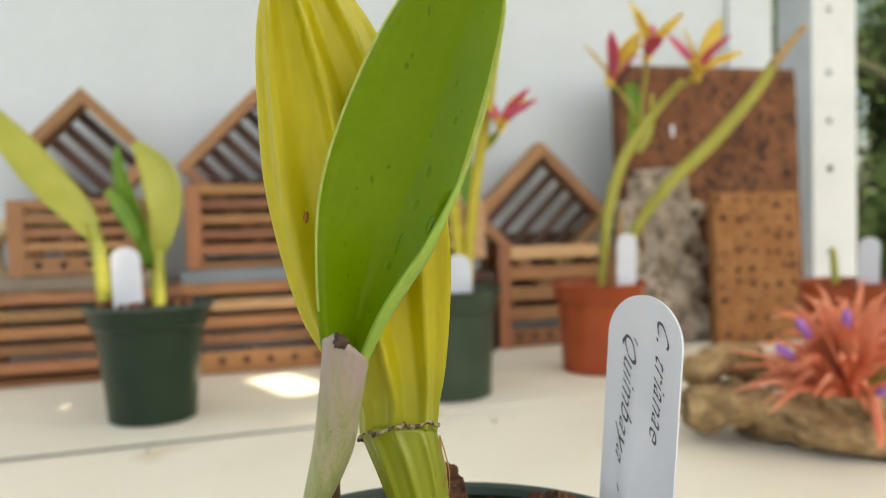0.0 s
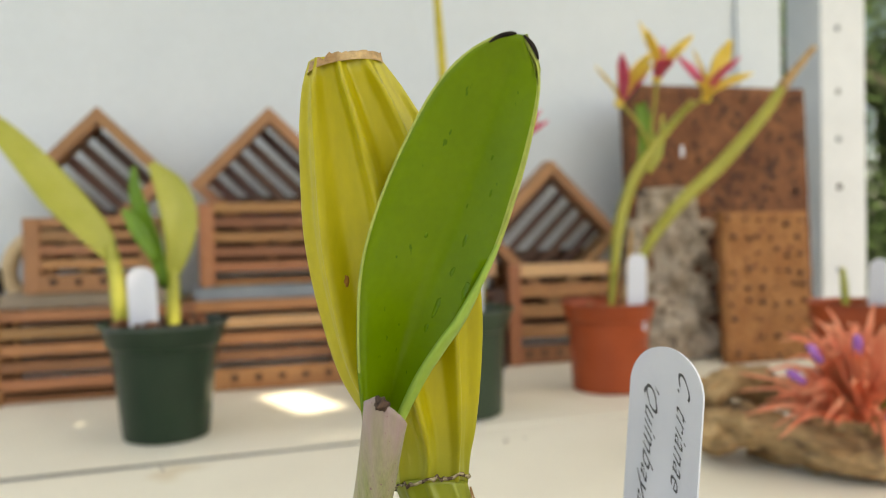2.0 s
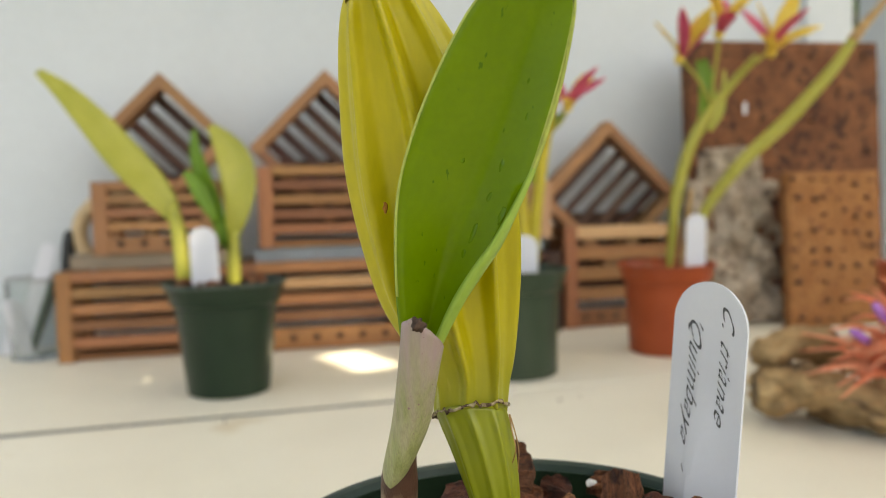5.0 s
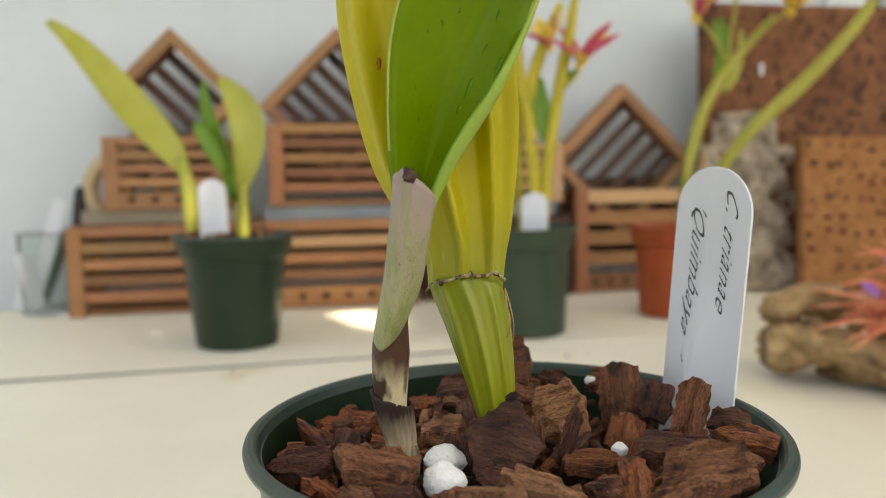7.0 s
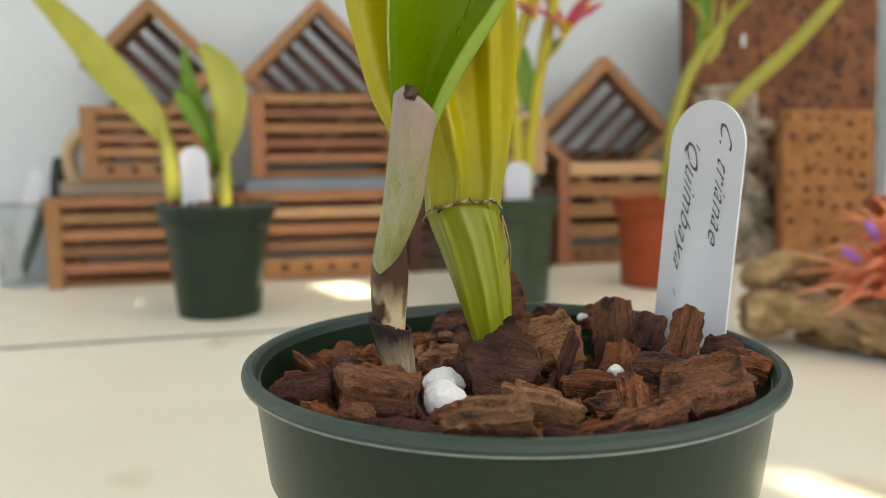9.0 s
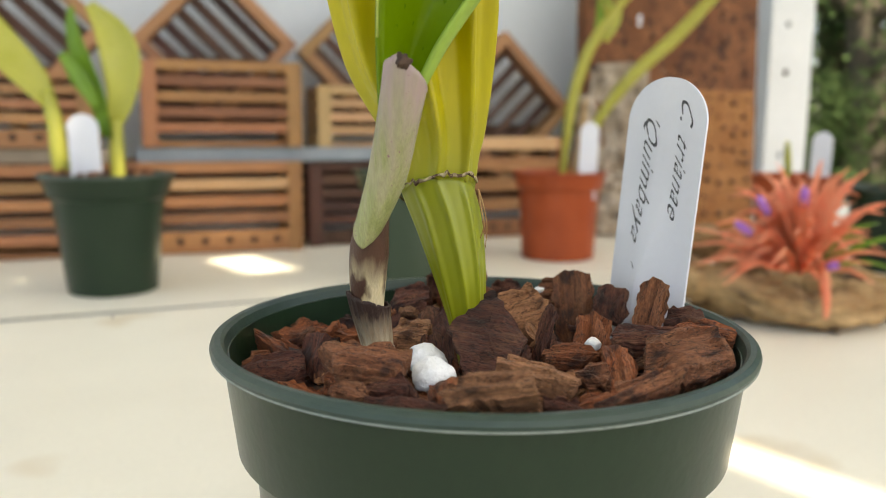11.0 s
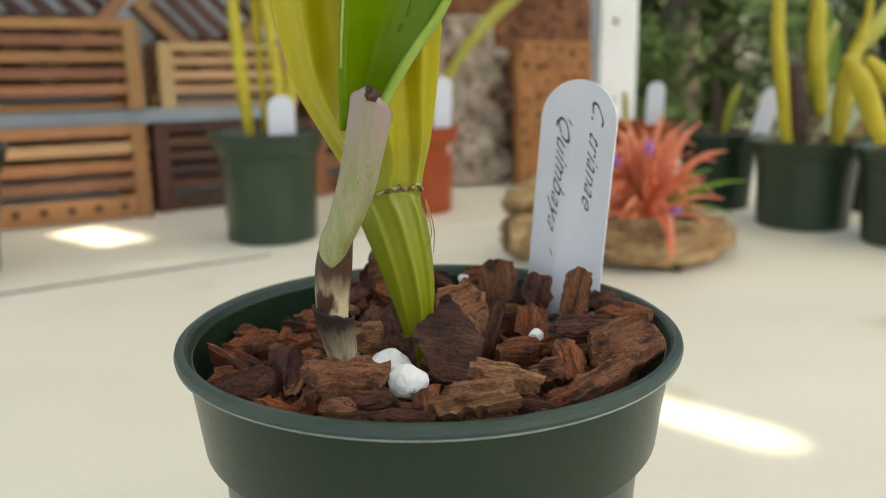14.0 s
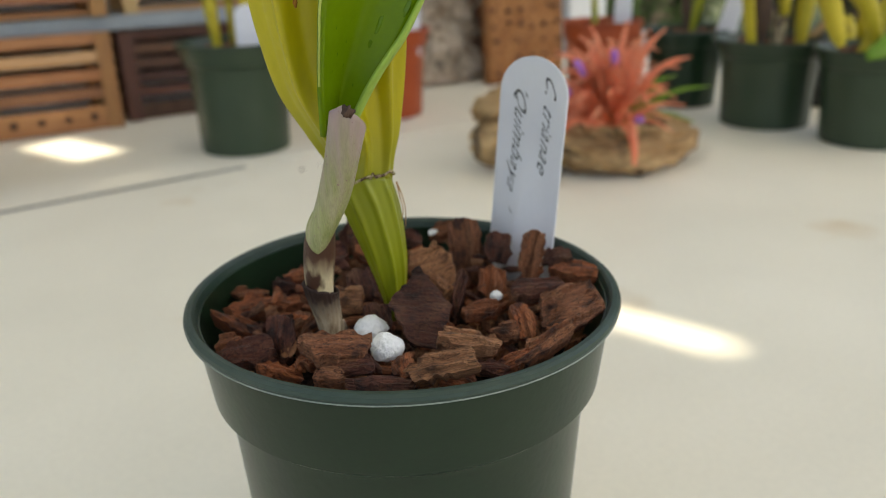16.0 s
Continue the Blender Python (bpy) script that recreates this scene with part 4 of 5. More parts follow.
# ---- plant labels ----
def label_fold(x, z, w, h, crease):
    """How far a label stands back from its plane: below two thirds of its height it is folded along a slanting line."""
    low = min(1.0, max(0.0, 0.70 - z / h) / 0.34)
    low = low * low * (3 - 2 * low)
    line = 0.0003 + 0.105 * max(0.0, z - 0.035)
    return crease * low * (1 - max(0.0, line - x) / (line + w / 2) - max(0.0, x - line) / (w / 2 - line))


def label_mesh(w, h, t=0.0006, crease=0.0):
    """A plant label: rounded top, folded a little along its length."""
    rows = []
    arc = w * 0.45
    straight = h - arc
    levels = [straight * i / 30 for i in range(31)] + [straight + arc * math.sin(math.pi / 2 * i / 18) for i in range(1, 19)]
    for z in levels:
        up = max(0.0, z - straight) / arc
        half = max(0.0004, w / 2 * math.sqrt(max(0, 1 - up * up)))
        front, back = [], []
        for k in range(21):
            x = half * (2 * k / 20 - 1)
            y = label_fold(x, z, w, h, crease)
            front.append((x, y - t / 2, z))
            back.append((x, y + t / 2, z))
        rows.append(front + back[::-1])
    return rows_mesh(rows, True, None, True)


def plant_label(m, w, h, label, crease=0.0):
    th = thing("plant_label", m, label, "label", "plant labels")
    strip = part("strip", label_mesh(w, h, crease=crease), TAGW, th)
    strip.data.set_sharp_from_angle(angle=radians(16))
    return th


def writing(text, size, length, parent, x, z, crease, w, h):
    """Slanting pencil writing that runs down a label, with its letters' tops to the label's right edge."""
    cu = bpy.data.curves.new("writing", "FONT")
    cu.body, cu.size, cu.shear, cu.offset, cu.space_character = text, size, 0.95, -0.00002, 1.1
    tmp = new("tmp", cu)
    bpy.context.view_layer.update()
    me = bpy.data.meshes.new_from_object(tmp.evaluated_get(bpy.context.evaluated_depsgraph_get()))
    bpy.data.objects.remove(tmp)
    me.materials.clear()
    me.materials.append(INK)
    left, right = min(v.co.x for v in me.vertices), max(v.co.x for v in me.vertices)
    for v in me.vertices:
        across, down = x + v.co.y, z - (v.co.x - left) * length / (right - left)
        wave = 0.00018 * math.sin(down * 900) * (1 if v.co.y > size * 0.2 else -0.6)
        v.co = (across + wave, label_fold(across, down, w, h, crease) - 0.00040, down)
    ob = new("writing", me)
    ob.parent = parent
    return ob


TAG_W, TAG_H, TAG_FOLD = 0.0264, 0.0908, -0.0050
TAG_AT = Matrix(((0.4816, 0.8741, 0.0636, 0.0472), (-0.8738, 0.4845, -0.0409, 0.0257), (-0.0666, -0.0359, 0.9971, 0.1035), (0, 0, 0, 1)))
main_tag = plant_label(TAG_AT, TAG_W, TAG_H, "white plastic plant label with pencilled writing in the green pot", crease=TAG_FOLD)
writing("C. trianae", 0.0062, 0.0315, main_tag, 0.0046, 0.0850, TAG_FOLD, TAG_W, TAG_H)
writing("'Quimbaya '", 0.0066, 0.0412, main_tag, -0.0066, 0.0797, TAG_FOLD, TAG_W, TAG_H)


def crumb(x, y, d, seed):
    ob = part("bark_crumb", lump((d, d * 0.8, d * 0.5), seed, 2, 0.35), BARK_DARK, at=pose(x, y, d * 0.2, 0, 0, 40 * seed))
    tagged(ob, "tiny dark bark crumb lying on the table", "crumb", "crumbs on the table")


for i, (x, y, d) in enumerate(((0.064, 0.648, 0.0045), (-0.275, 0.578, 0.004), (-0.277, 0.602, 0.003), (0.086, 0.660, 0.0025))):
    crumb(x, y, d, i + 1)


# ---- baskets on the far table ----
def shared_bar(cache, size, material, bevel=0.0012):
    key = (tuple(round(s, 4) for s in size), material.name)
    if key not in cache:
        cache[key] = mesh_of(box(size, bevel=bevel), "slat", material, False)
    return cache[key]


BARS = {}


def basket(m, w, h, d, slats, material, label, holes=0, pale=(), low=0.0, back=True):
    """A slatted orchid basket: four corner posts, slats on each side, a drilled bottom board."""
    th = thing("orchid_basket", m, label, "basket", "slatted baskets")
    p = 0.021
    for x in (-w / 2 + p / 2, w / 2 - p / 2):
        for y in (p / 2, d - p / 2):
            part("corner_post", shared_bar(BARS, (h, p, p), material), None, th, at=pose(x, y, h / 2, 0, 90, 0))
    foot = low or 0.012
    gap = (h - foot) / slats
    sh_ = gap * 0.63
    for i in range(slats):
        z = foot + gap * (i + 1) - sh_ / 2
        ma = CEDAR_PALE if i in pale else material
        part("slat", shared_bar(BARS, (w - 2 * p + 0.004, 0.011, sh_), ma), None, th, at=pose(0, 0.0085, z))
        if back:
            # back slats take the dark tone, so the gaps' shade is in their colour
            part("slat", shared_bar(BARS, (w - 2 * p + 0.004, 0.011, gap * 0.86), CEDAR_DARK_SHADE), None, th, at=pose(0, d - 0.0085, z + gap / 2))
        for x in (-w / 2 + 0.0085, w / 2 - 0.0085):
            part("slat", shared_bar(BARS, (d - 2 * p + 0.004, 0.011, sh_), material), None, th, at=pose(x, d / 2, z, 0, 0, 90))
    if low:
        rail = part("rail", shared_bar(BARS, (w - 2 * p + 0.004, 0.012, low * 0.92), material), None, th, at=pose(0, 0.0075, low / 2))
        for k in range(holes):
            bm = bmesh.new()
            bmesh.ops.create_cone(bm, cap_ends=True, segments=12, radius1=0.0052, radius2=0.0052, depth=0.003)
            part("hole", bm, HOLE_SHADE, rail, at=pose((k + 0.5 - holes / 2) * (w - 2 * p) / holes, -0.0055, 0.002, 90))
    for k in range(max(3, int(d / 0.035))):
        part("slat", shared_bar(BARS, (w - 0.01, 0.014, 0.006), material), None, th, at=pose(0, 0.02 + k * (d - 0.04) / max(2, int(d / 0.035) - 1), 0.004))
    return th


def diamond(m, side, depth, slats, material, label, lean=1):
    """A square open basket stood on one corner, its bottom slats seen through the open mouth."""
    th = thing("orchid_basket", m @ pose(0, 0, side * 0.7071, 0, 45, 0), label, "basket", "square baskets on a corner")
    f = 0.0165
    for k in range(4):
        at = pose(0, 0, 0, 0, 90 * k, 0) @ pose(0, depth / 2, side / 2 - f / 2)
        part("side_board", shared_bar(BARS, (side - (0.0004 if k % 2 else 2 * f), depth, f), material), None, th, at=at)
    n = slats
    for k in range(n):
        q = (k + 0.5 - n / 2) * (side - 2 * f) / n
        # bottom slats are coloured darker than the frame to show the shade inside
        bar = shared_bar(BARS, (side - 2 * f + 0.004, 0.010, (side - 2 * f) / n * (0.58 if lean > 0 else 0.40)), CEDAR_DARK_SHADE)
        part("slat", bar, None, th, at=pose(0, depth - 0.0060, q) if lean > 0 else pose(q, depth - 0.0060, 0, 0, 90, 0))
    return th


basket(at_wall(0.217, 0.137, 0), 0.25, 0.128, 0.125, 5, CEDAR, "reddish cedar slatted basket lying on the table", low=0.0)
basket(at_wall(0.229, 0.128, 0.150), 0.170, 0.104, 0.115, 4, CEDAR_MID, "small golden cedar slatted basket stacked on a board", holes=4, low=0.026)
basket(at_wall(0.468, 0.140, 0), 0.245, 0.131, 0.13, 4, CEDAR, "cedar slatted basket with drilled bottom rail", holes=6, pale=(2,), low=0.034)
basket(at_wall(0.483, 0.141, 0.152), 0.219, 0.119, 0.13, 5, CEDAR, "reddish cedar slatted basket stacked on a board")
basket(at_wall(0.722, 0.112, 0), 0.235, 0.128, 0.105, 5, CEDAR_DARK_SHADE, "dark stained slatted basket standing on the table", holes=6, low=0.026)
basket(at_wall(0.722, 0.113, 0.150), 0.205, 0.092, 0.105, 4, CEDAR_PALE, "pale cedar slatted basket stacked on a board")
basket(at_wall(0.952, 0.096, 0), 0.20, 0.166, 0.09, 4, CEDAR, "cedar slatted basket beside the terracotta pot", holes=6, low=0.032, pale=(3,))
board = part("shelf_board", box((0.44, 0.09, 0.020), (0, 0, 0), 0.002), GREYBOARD, at=at_wall(0.585, 0.078, 0.1405), smooth=False)
tagged(board, "blue-grey painted board lying across the baskets", "board")
board = part("shelf_board", box((0.23, 0.09, 0.020), (0, 0, 0), 0.002), WEATHERED, at=at_wall(0.225, 0.075, 0.1395), smooth=False)
tagged(board, "short grey-brown weathered board under a small basket", "board")
diamond(at_wall(0.240, 0.105, 0.213), 0.140,0.060, 4, CEDAR_BROWN, "square cedar basket tilted on its corner", 1)
diamond(at_wall(0.477, 0.112, 0.1834), 0.163,0.060, 5, CEDAR_BROWN, "square cedar basket wedged into a slatted basket", 1)
diamond(at_wall(0.703, 0.085, 0.186), 0.150, 0.042, 5, CEDAR_BROWN, "square cedar basket wedged into a pale basket", 1)
diamond(at_wall(0.938, 0.080, 0.089), 0.176, 0.042, 5, CEDAR_BROWN, "square cedar basket with bottom slats showing", -1)

# ---- plaques, cork ----


def plaque(m, w, h, t, material, holes, label, seed, name="fern_plaque"):
    th = thing(name, m, label, "plaque", "mounting plaques")
    bm = bmesh.new()
    n = 26
    k = int(n * h / w)
    rows = []
    for face in (0, 1):
        pts = []
        for j in range(k + 1):
            row = []
            for i in range(n + 1):
                x, z = w * (i / n - 0.5), h * j / k
                e = 0.0025 * noise.noise(Vector((x * 40 + seed, z * 40, face * 9)))
                ex = 0.002 * noise.noise(Vector((z * 60, seed, i * 0.01)))
                row.append((x + ex, (-t / 2 - e if face == 0 else t / 2), z))
            pts.append(row)
        rows.append(pts)
    outline = [(i, 0) for i in range(n)] + [(n, j) for j in range(k)] + [(i, k) for i in range(n, 0, -1)] + [(0, j) for j in range(k, 0, -1)]
    vf = [[bm.verts.new(p) for p in r] for r in rows[0]]
    vb = [[bm.verts.new(p) for p in r] for r in rows[1]]
    for v in (vf, vb):
        for a, b in zip(v, v[1:]):
            for i in range(n):
                bm.faces.new((a[i], a[i + 1], b[i + 1], b[i]))
    for (i, j), (i2, j2) in zip(outline, outline[1:] + outline[:1]):
        bm.faces.new((vf[j][i], vf[j2][i2], vb[j2][i2], vb[j][i]))
    body = part("slab", bm, material, th)
    r_ = random.Random(seed)
    cols, rws = holes
    hole = bmesh.new()
    bmesh.ops.create_cone(hole, cap_ends=True, segments=10, radius1=1, radius2=1, depth=1)
    hm = mesh_of(hole, "hole", FAINT_HOLE_SHADE)
    for a in range(cols):
        for b in range(rws):
            if r_.random() < (0.45 if h > 0.4 else 0.15):
                continue
            s = r_.uniform(0.0024, 0.0046)
            x, z = w * ((a + 0.5) / cols - 0.5) + r_.gauss(0, 0.0045), h * (b + 0.5) / rws + r_.gauss(0, 0.003)
            part("hole", hm, None, th, at=pose(x, -t / 2 - 0.0015, z, 90) @ Matrix.Diagonal((s * 1.25, s, 0.006, 1)))
    return th


plaque(at_wall(1.236, 0.118, 0.0, 0, -3), 0.350, 0.462, 0.022, FERN, (7, 9), "large dark reddish-brown tree fern plaque leaning at the wall", 3)
plaque(at_wall(1.259, 0.200, 0.0, 0, -3), 0.160, 0.243, 0.018, FERN_LIGHT, (6, 9), "orange-brown drilled plaque leaning in front", 8)
cb = bmesh.new()
crow = []
for j in range(44):
    z = 0.285 * j / 43
    wl, wr = 0.092 + 0.010 * noise.noise(Vector((z * 30, 1, 0))), 0.072 + 0.008 * noise.noise(Vector((z * 30, 7, 0)))
    if j > 39:
        wl, wr = wl * (1 - 0.06 * (j - 39)), wr * (1 - 0.04 * (j - 39))
    ring = []
    for i in range(40):
        x = -wl + (wl + wr) * i / 39
        p = Vector((x * 18, z * 18, 2))
        y = -0.012 - 0.030 * (1 - ((x + 0.01) / 0.088) ** 2) - 0.026 * noise.fractal(Vector((x * 30, z * 24, 2)), 0.8, 2.1, 5)
        ring.append((x, y, z))
    ring += [(wr, 0.004, z), (-wl, 0.004, z)]
    crow.append(ring)
rows_mesh(crow, True, cb, True)
ob = part("cork_bark_slab", cb, CORK, at=at_wall(1.150, 0.115, 0.0, 0, -6))
tagged(ob, "rough grey cork bark slab leaning upright", "cork bark")

# ---- driftwood with the air plant ----
drift = thing("driftwood", pose(0, 0, 0), "weathered golden-brown driftwood piece lying on the table", "driftwood")


def gnarl(ctrl, n, seg, rough):
    C = spline(ctrl, n)
    rows_ = []
    for i, (x, y, z, r) in enumerate(C):
        d = Vector(C[min(i + 1, n - 1)][:3] - C[max(i - 1, 0)][:3]).normalized()
        up = Vector((0, 0, 1))
        b = (up - d * d.dot(up)).normalized()
        a = b.cross(d)
        ring = []
        for k in range(seg):
            t = 2 * math.pi * k / seg
            p = Vector((x, y, z)) + a * r * math.cos(t) * 1.25 + b * r * math.sin(t) * 0.85
            q = noise.fractal(p * 28, 0.75, 2.2, 5)
            w = noise.noise(p * 75 + Vector((3, 1, 2)))
            groove = noise.noise(Vector((3.2 * math.cos(t), 3.2 * math.sin(t), i * 0.10)))
            p += (a * math.cos(t) + b * math.sin(t)) * r * (rough * q + 0.08 * w + 0.80 * min(0.1, groove))
            p.z = max(p.z, 0.0)
            ring.append(p)
        rows_.append(ring)
    part("limb", rows_mesh(rows_, True, None, True), DRIFT, drift)


gnarl([(0.238, 0.560, 0.030, 0.018), (0.262, 0.556, 0.032, 0.028), (0.292, 0.542, 0.034, 0.024), (0.322, 0.515, 0.026, 0.020), (0.352, 0.492, 0.018, 0.020), (0.395, 0.490, 0.016, 0.018), (0.440, 0.512, 0.020, 0.019), (0.492, 0.545, 0.022, 0.010)], 90, 36, 0.42)
gnarl([(0.246, 0.566, 0.062, 0.014), (0.290, 0.586, 0.070, 0.017), (0.340, 0.602, 0.054, 0.017), (0.400, 0.604, 0.040, 0.018), (0.455, 0.585, 0.028, 0.018), (0.500, 0.560, 0.022, 0.010)], 80, 32, 0.45)
gnarl([(0.290, 0.572, 0.016, 0.016), (0.345, 0.548, 0.018, 0.024), (0.400, 0.544, 0.016, 0.026), (0.455, 0.552, 0.014, 0.016)], 50, 26, 0.5)
gnarl([(0.262, 0.570, 0.008, 0.012), (0.254, 0.566, 0.030, 0.016), (0.262, 0.572, 0.056, 0.012)], 26, 22, 0.4)

til = thing("air_plant", pose(0.358, 0.492, 0.052), "coral-red spiky air plant with purple flowers on driftwood", "air plant")
rnd = random.Random(12)
for i in range(125):
    a = rnd.uniform(0, 2 * math.pi)
    up = rnd.uniform(0.05, 1.0) ** 0.8
    ln = rnd.uniform(0.06, 0.104)
    dx, dy = math.cos(a) * ln * math.cos(up * 1.35), math.sin(a) * ln * math.cos(up * 1.35)
    dz = ln * math.sin(up * 1.35)
    green = (dx > 0.03 and dz < 0.055 and rnd.random() < 0.75)
    sag = rnd.uniform(0, 0.02)
    part("bract", blade([(0, 0, 0.0, 0.0036), (dx * 0.35, dy * 0.35, dz * 0.45, 0.0038), (dx * 0.7, dy * 0.7, dz * 0.85, 0.0027), (dx * 1.05, dy * 1.05, dz * 1.05 - sag, 0.0005)], 10, 5, 0.5, (0, -0.6, 0.8), 0.0008),
         GREEN if green else CORAL, til, "green leaf" if green else "")
for x, y, z in ((-0.050, -0.02, 0.066), (-0.018, -0.03, 0.074), (0.000, -0.052, 0.016), (-0.062, -0.01, 0.044)):
    part("flower_tube", tube([(x * 0.85, y * 0.85, z * 0.85, 0.003), (x, y, z, 0.004), (x * 1.10, y * 1.10, z * 1.08, 0.002)], 8, 8), PURPLE, til, "violet tube flower")
part("root_stub", tube([(0.004, -0.03, 0.01, 0.005), (0.0, -0.045, -0.015, 0.0035), (-0.002, -0.05, -0.03, 0.002)], 8, 8), CORAL, til)

# ---- potted plants round about ----
pot_l = pot(-0.3145, 0.7120, "dark green plastic pot holding a two-leaved seedling", POT_GREEN, 0.0710, 0.13, 0.0470, "green pots")
soil(-0.3145, 0.7120, 0.060, 0.1265)
pl = thing("orchid_plant", pose(-0.3145, 0.7120, 0.118), "young orchid with one long olive leaf and a shorter one", "orchid")
part("stem", tube([(-0.043, -0.005, 0, 0.007), (-0.047, -0.005, 0.025, 0.0090), (-0.050, -0.005, 0.065, 0.0085), (-0.057, -0.004, 0.100, 0.007)], 16, 12), OLIVE, pl)
part("leaf", blade([(-0.054, -0.005, 0.085, 0.008), (-0.072, -0.006, 0.112, 0.017), (-0.108, -0.004, 0.152, 0.021), (-0.146, 0.0, 0.196, 0.018), (-0.183, 0.004, 0.235, 0.012), (-0.214, 0.008, 0.260, 0.005)], 26, 9, 0.25, (0.5, -1, 0.5), 0.002), OLIVE, pl, "long olive-yellow leaf")
part("stem", tube([(0.011, 0, 0, 0.007), (0.011, 0, 0.03, 0.008), (0.012, 0, 0.07, 0.007)], 12, 12), OLIVE, pl)
part("leaf", blade([(0.008, 0, 0.055, 0.006), (0.020, -0.002, 0.095, 0.015), (0.022, -0.002, 0.130, 0.020), (0.012, 0.002, 0.160, 0.017), (-0.010, 0.004, 0.190, 0.005)], 20, 9, 0.35, (0.2, -1, 0.1), 0.002), OLIVE, pl, "shorter olive leaf")
part("leaf", blade([(0.006, -0.006, 0.050, 0.006), (0.000, -0.010, 0.090, 0.012), (-0.012, -0.010, 0.125, 0.014), (-0.022, -0.008, 0.160, 0.010), (-0.026, -0.004, 0.186, 0.004)], 18, 7, 0.4, (-0.6, -1, 0.1), 0.002), GREEN, pl, "green side leaf")
part("leaf", blade([(-0.002, -0.012, 0.080, 0.004), (-0.018, -0.014, 0.112, 0.009), (-0.036, -0.012, 0.138, 0.004)], 10, 5, 0.4, (0, -1, 0.3), 0.002), GREEN, pl)
plant_label(pose(-0.3270, 0.6860, 0.100, 4, 0, 2), 0.0315, 0.093, "white blank plant label in a green pot")

pot(0.019, 0.786, "greyish green plastic pot under yellow canes", POT_SAGE, 0.0700, 0.13, 0.0530, "green pots")
soil(0.019, 0.786, 0.055, 0.118)


def flower(m, material1, material2, size, name="flower", parent=None, seed=1):
    """Five narrow petals and a short lip round a small column."""
    r_ = random.Random(seed)
    fl = part(name, lump((size * 0.18, size * 0.18, size * 0.2), 3, 2, 0.2), YELLOWF, parent, at=m)
    for k in range(6):
        a = k * 60 + r_.uniform(-12, 12)
        ln = size * r_.uniform(0.8, 1.1)
        bm = blade([(0, 0, 0, 0.06 * size), (ln * 0.35, 0, 0.06 * size, 0.12 * size), (ln * 0.7, 0, 0.05 * size, 0.13 * size), (ln, 0, 0.06 * size, 0.02 * size)], 9, 5, 0.4, (0, 0, 1), 0.0008)
        part("petal", bm, material2 if k % 3 == 1 else material1, fl, at=pose(0, 0, 0, 0, -r_.uniform(15, 70), a))
    return fl


mid = thing("orchid_plant", pose(0.019, 0.786, 0.118), "orchid with thin yellow canes and salmon flowers", "orchid")
part("cane", tube([(0.018, -0.008, 0, 0.0058), (0.016, -0.006, 0.06, 0.0072), (0.010, -0.003, 0.135, 0.0072), (0.000, -0.003, 0.19, 0.0065), (-0.006, 0, 0.26, 0.0043)], 20, 12), CANE_BRIGHT, mid)
part("cane", tube([(0.026, -0.006, 0, 0.0058), (0.029, -0.004, 0.06, 0.0072), (0.038, -0.002, 0.128, 0.0065), (0.048, -0.002, 0.190, 0.0072), (0.058, 0.0, 0.24, 0.0065), (0.068, 0, 0.30, 0.0036)], 20, 12), CANE_BRIGHT, mid)
part("cane", tube([(0.010, 0.0, 0.15, 0.0043), (0.014, 0.0, 0.188, 0.0072), (0.030, 0.0, 0.235, 0.0072), (0.048, 0.0, 0.276, 0.0043)], 16, 12), CANE_BRIGHT, mid)
part("cane", tube([(-0.020, 0.004, 0, 0.0050), (-0.024, 0.004, 0.06, 0.0079), (-0.028, 0.004, 0.13, 0.0072), (-0.030, 0.004, 0.19, 0.0050)], 16, 12), CANE_BRIGHT, mid)
part("cane", tube([(0.000, 0.012, 0, 0.0036), (-0.004, 0.010, 0.15, 0.0050), (-0.011, 0.008, 0.30, 0.0054), (-0.017, 0.006, 0.40, 0.0043)], 20, 10), CANE_BRIGHT, mid)
part("leaf", blade([(0.030, 0, 0.115, 0.006), (0.025, 0, 0.15, 0.012), (0.022, 0, 0.19, 0.004)], 10, 5, 0.4), GREEN, mid)
part("leaf", blade([(0.048, 0, 0.175, 0.003), (0.060, 0, 0.190, 0.006), (0.070, 0, 0.200, 0.002)], 10, 5, 0.4), GREEN, mid)
flower(pose(0.070, -0.010, 0.203, 30, 10, 20), MAGENTA, YELLOWF, 0.066, "flower", mid, 7)
flower(pose(0.036, -0.004, 0.224, 30, -10, -30), YELLOWF, MAGENTA, 0.050, "flower", mid, 6)
part("flower_stalk", tube([(0.070, -0.009, 0.203, 0.0022), (0.064, -0.004, 0.190, 0.0024), (0.052, -0.002, 0.178, 0.0026)], 10, 8), CANE, mid)
plant_label(pose(0.0340, 0.756, 0.090, 4, 0, -4), 0.031, 0.082, "white plant label beside yellow canes")

pot(0.233, 0.911, "terracotta-coloured plastic pot with a flowering orchid", POT_RED, 0.0665, 0.122, 0.0505, "terracotta pots")
soil(0.233, 0.911, 0.054, 0.110)
rp = thing("orchid_plant", pose(0.233, 0.911, 0.110), "orchid with two slender canes and yellow-magenta flowers", "orchid")
part("cane", tube([(0.004, 0, 0, 0.0049), (0.010, 0.002, 0.060, 0.0066), (0.018, 0.004, 0.115, 0.0082), (0.040, 0.008, 0.180, 0.0082), (0.082, 0.012, 0.240, 0.0066), (0.126, 0.014, 0.288, 0.0049)], 28, 12), CANE, rp)
part("cane", tube([(0.030, 0, 0, 0.0041), (0.048, 0, 0.072, 0.0066), (0.098, 0.004, 0.140, 0.0090), (0.164, 0.008, 0.200, 0.0098), (0.226, 0.010, 0.268, 0.0082), (0.252, 0.012, 0.306, 0.0066)], 30, 12), CANE, rp)
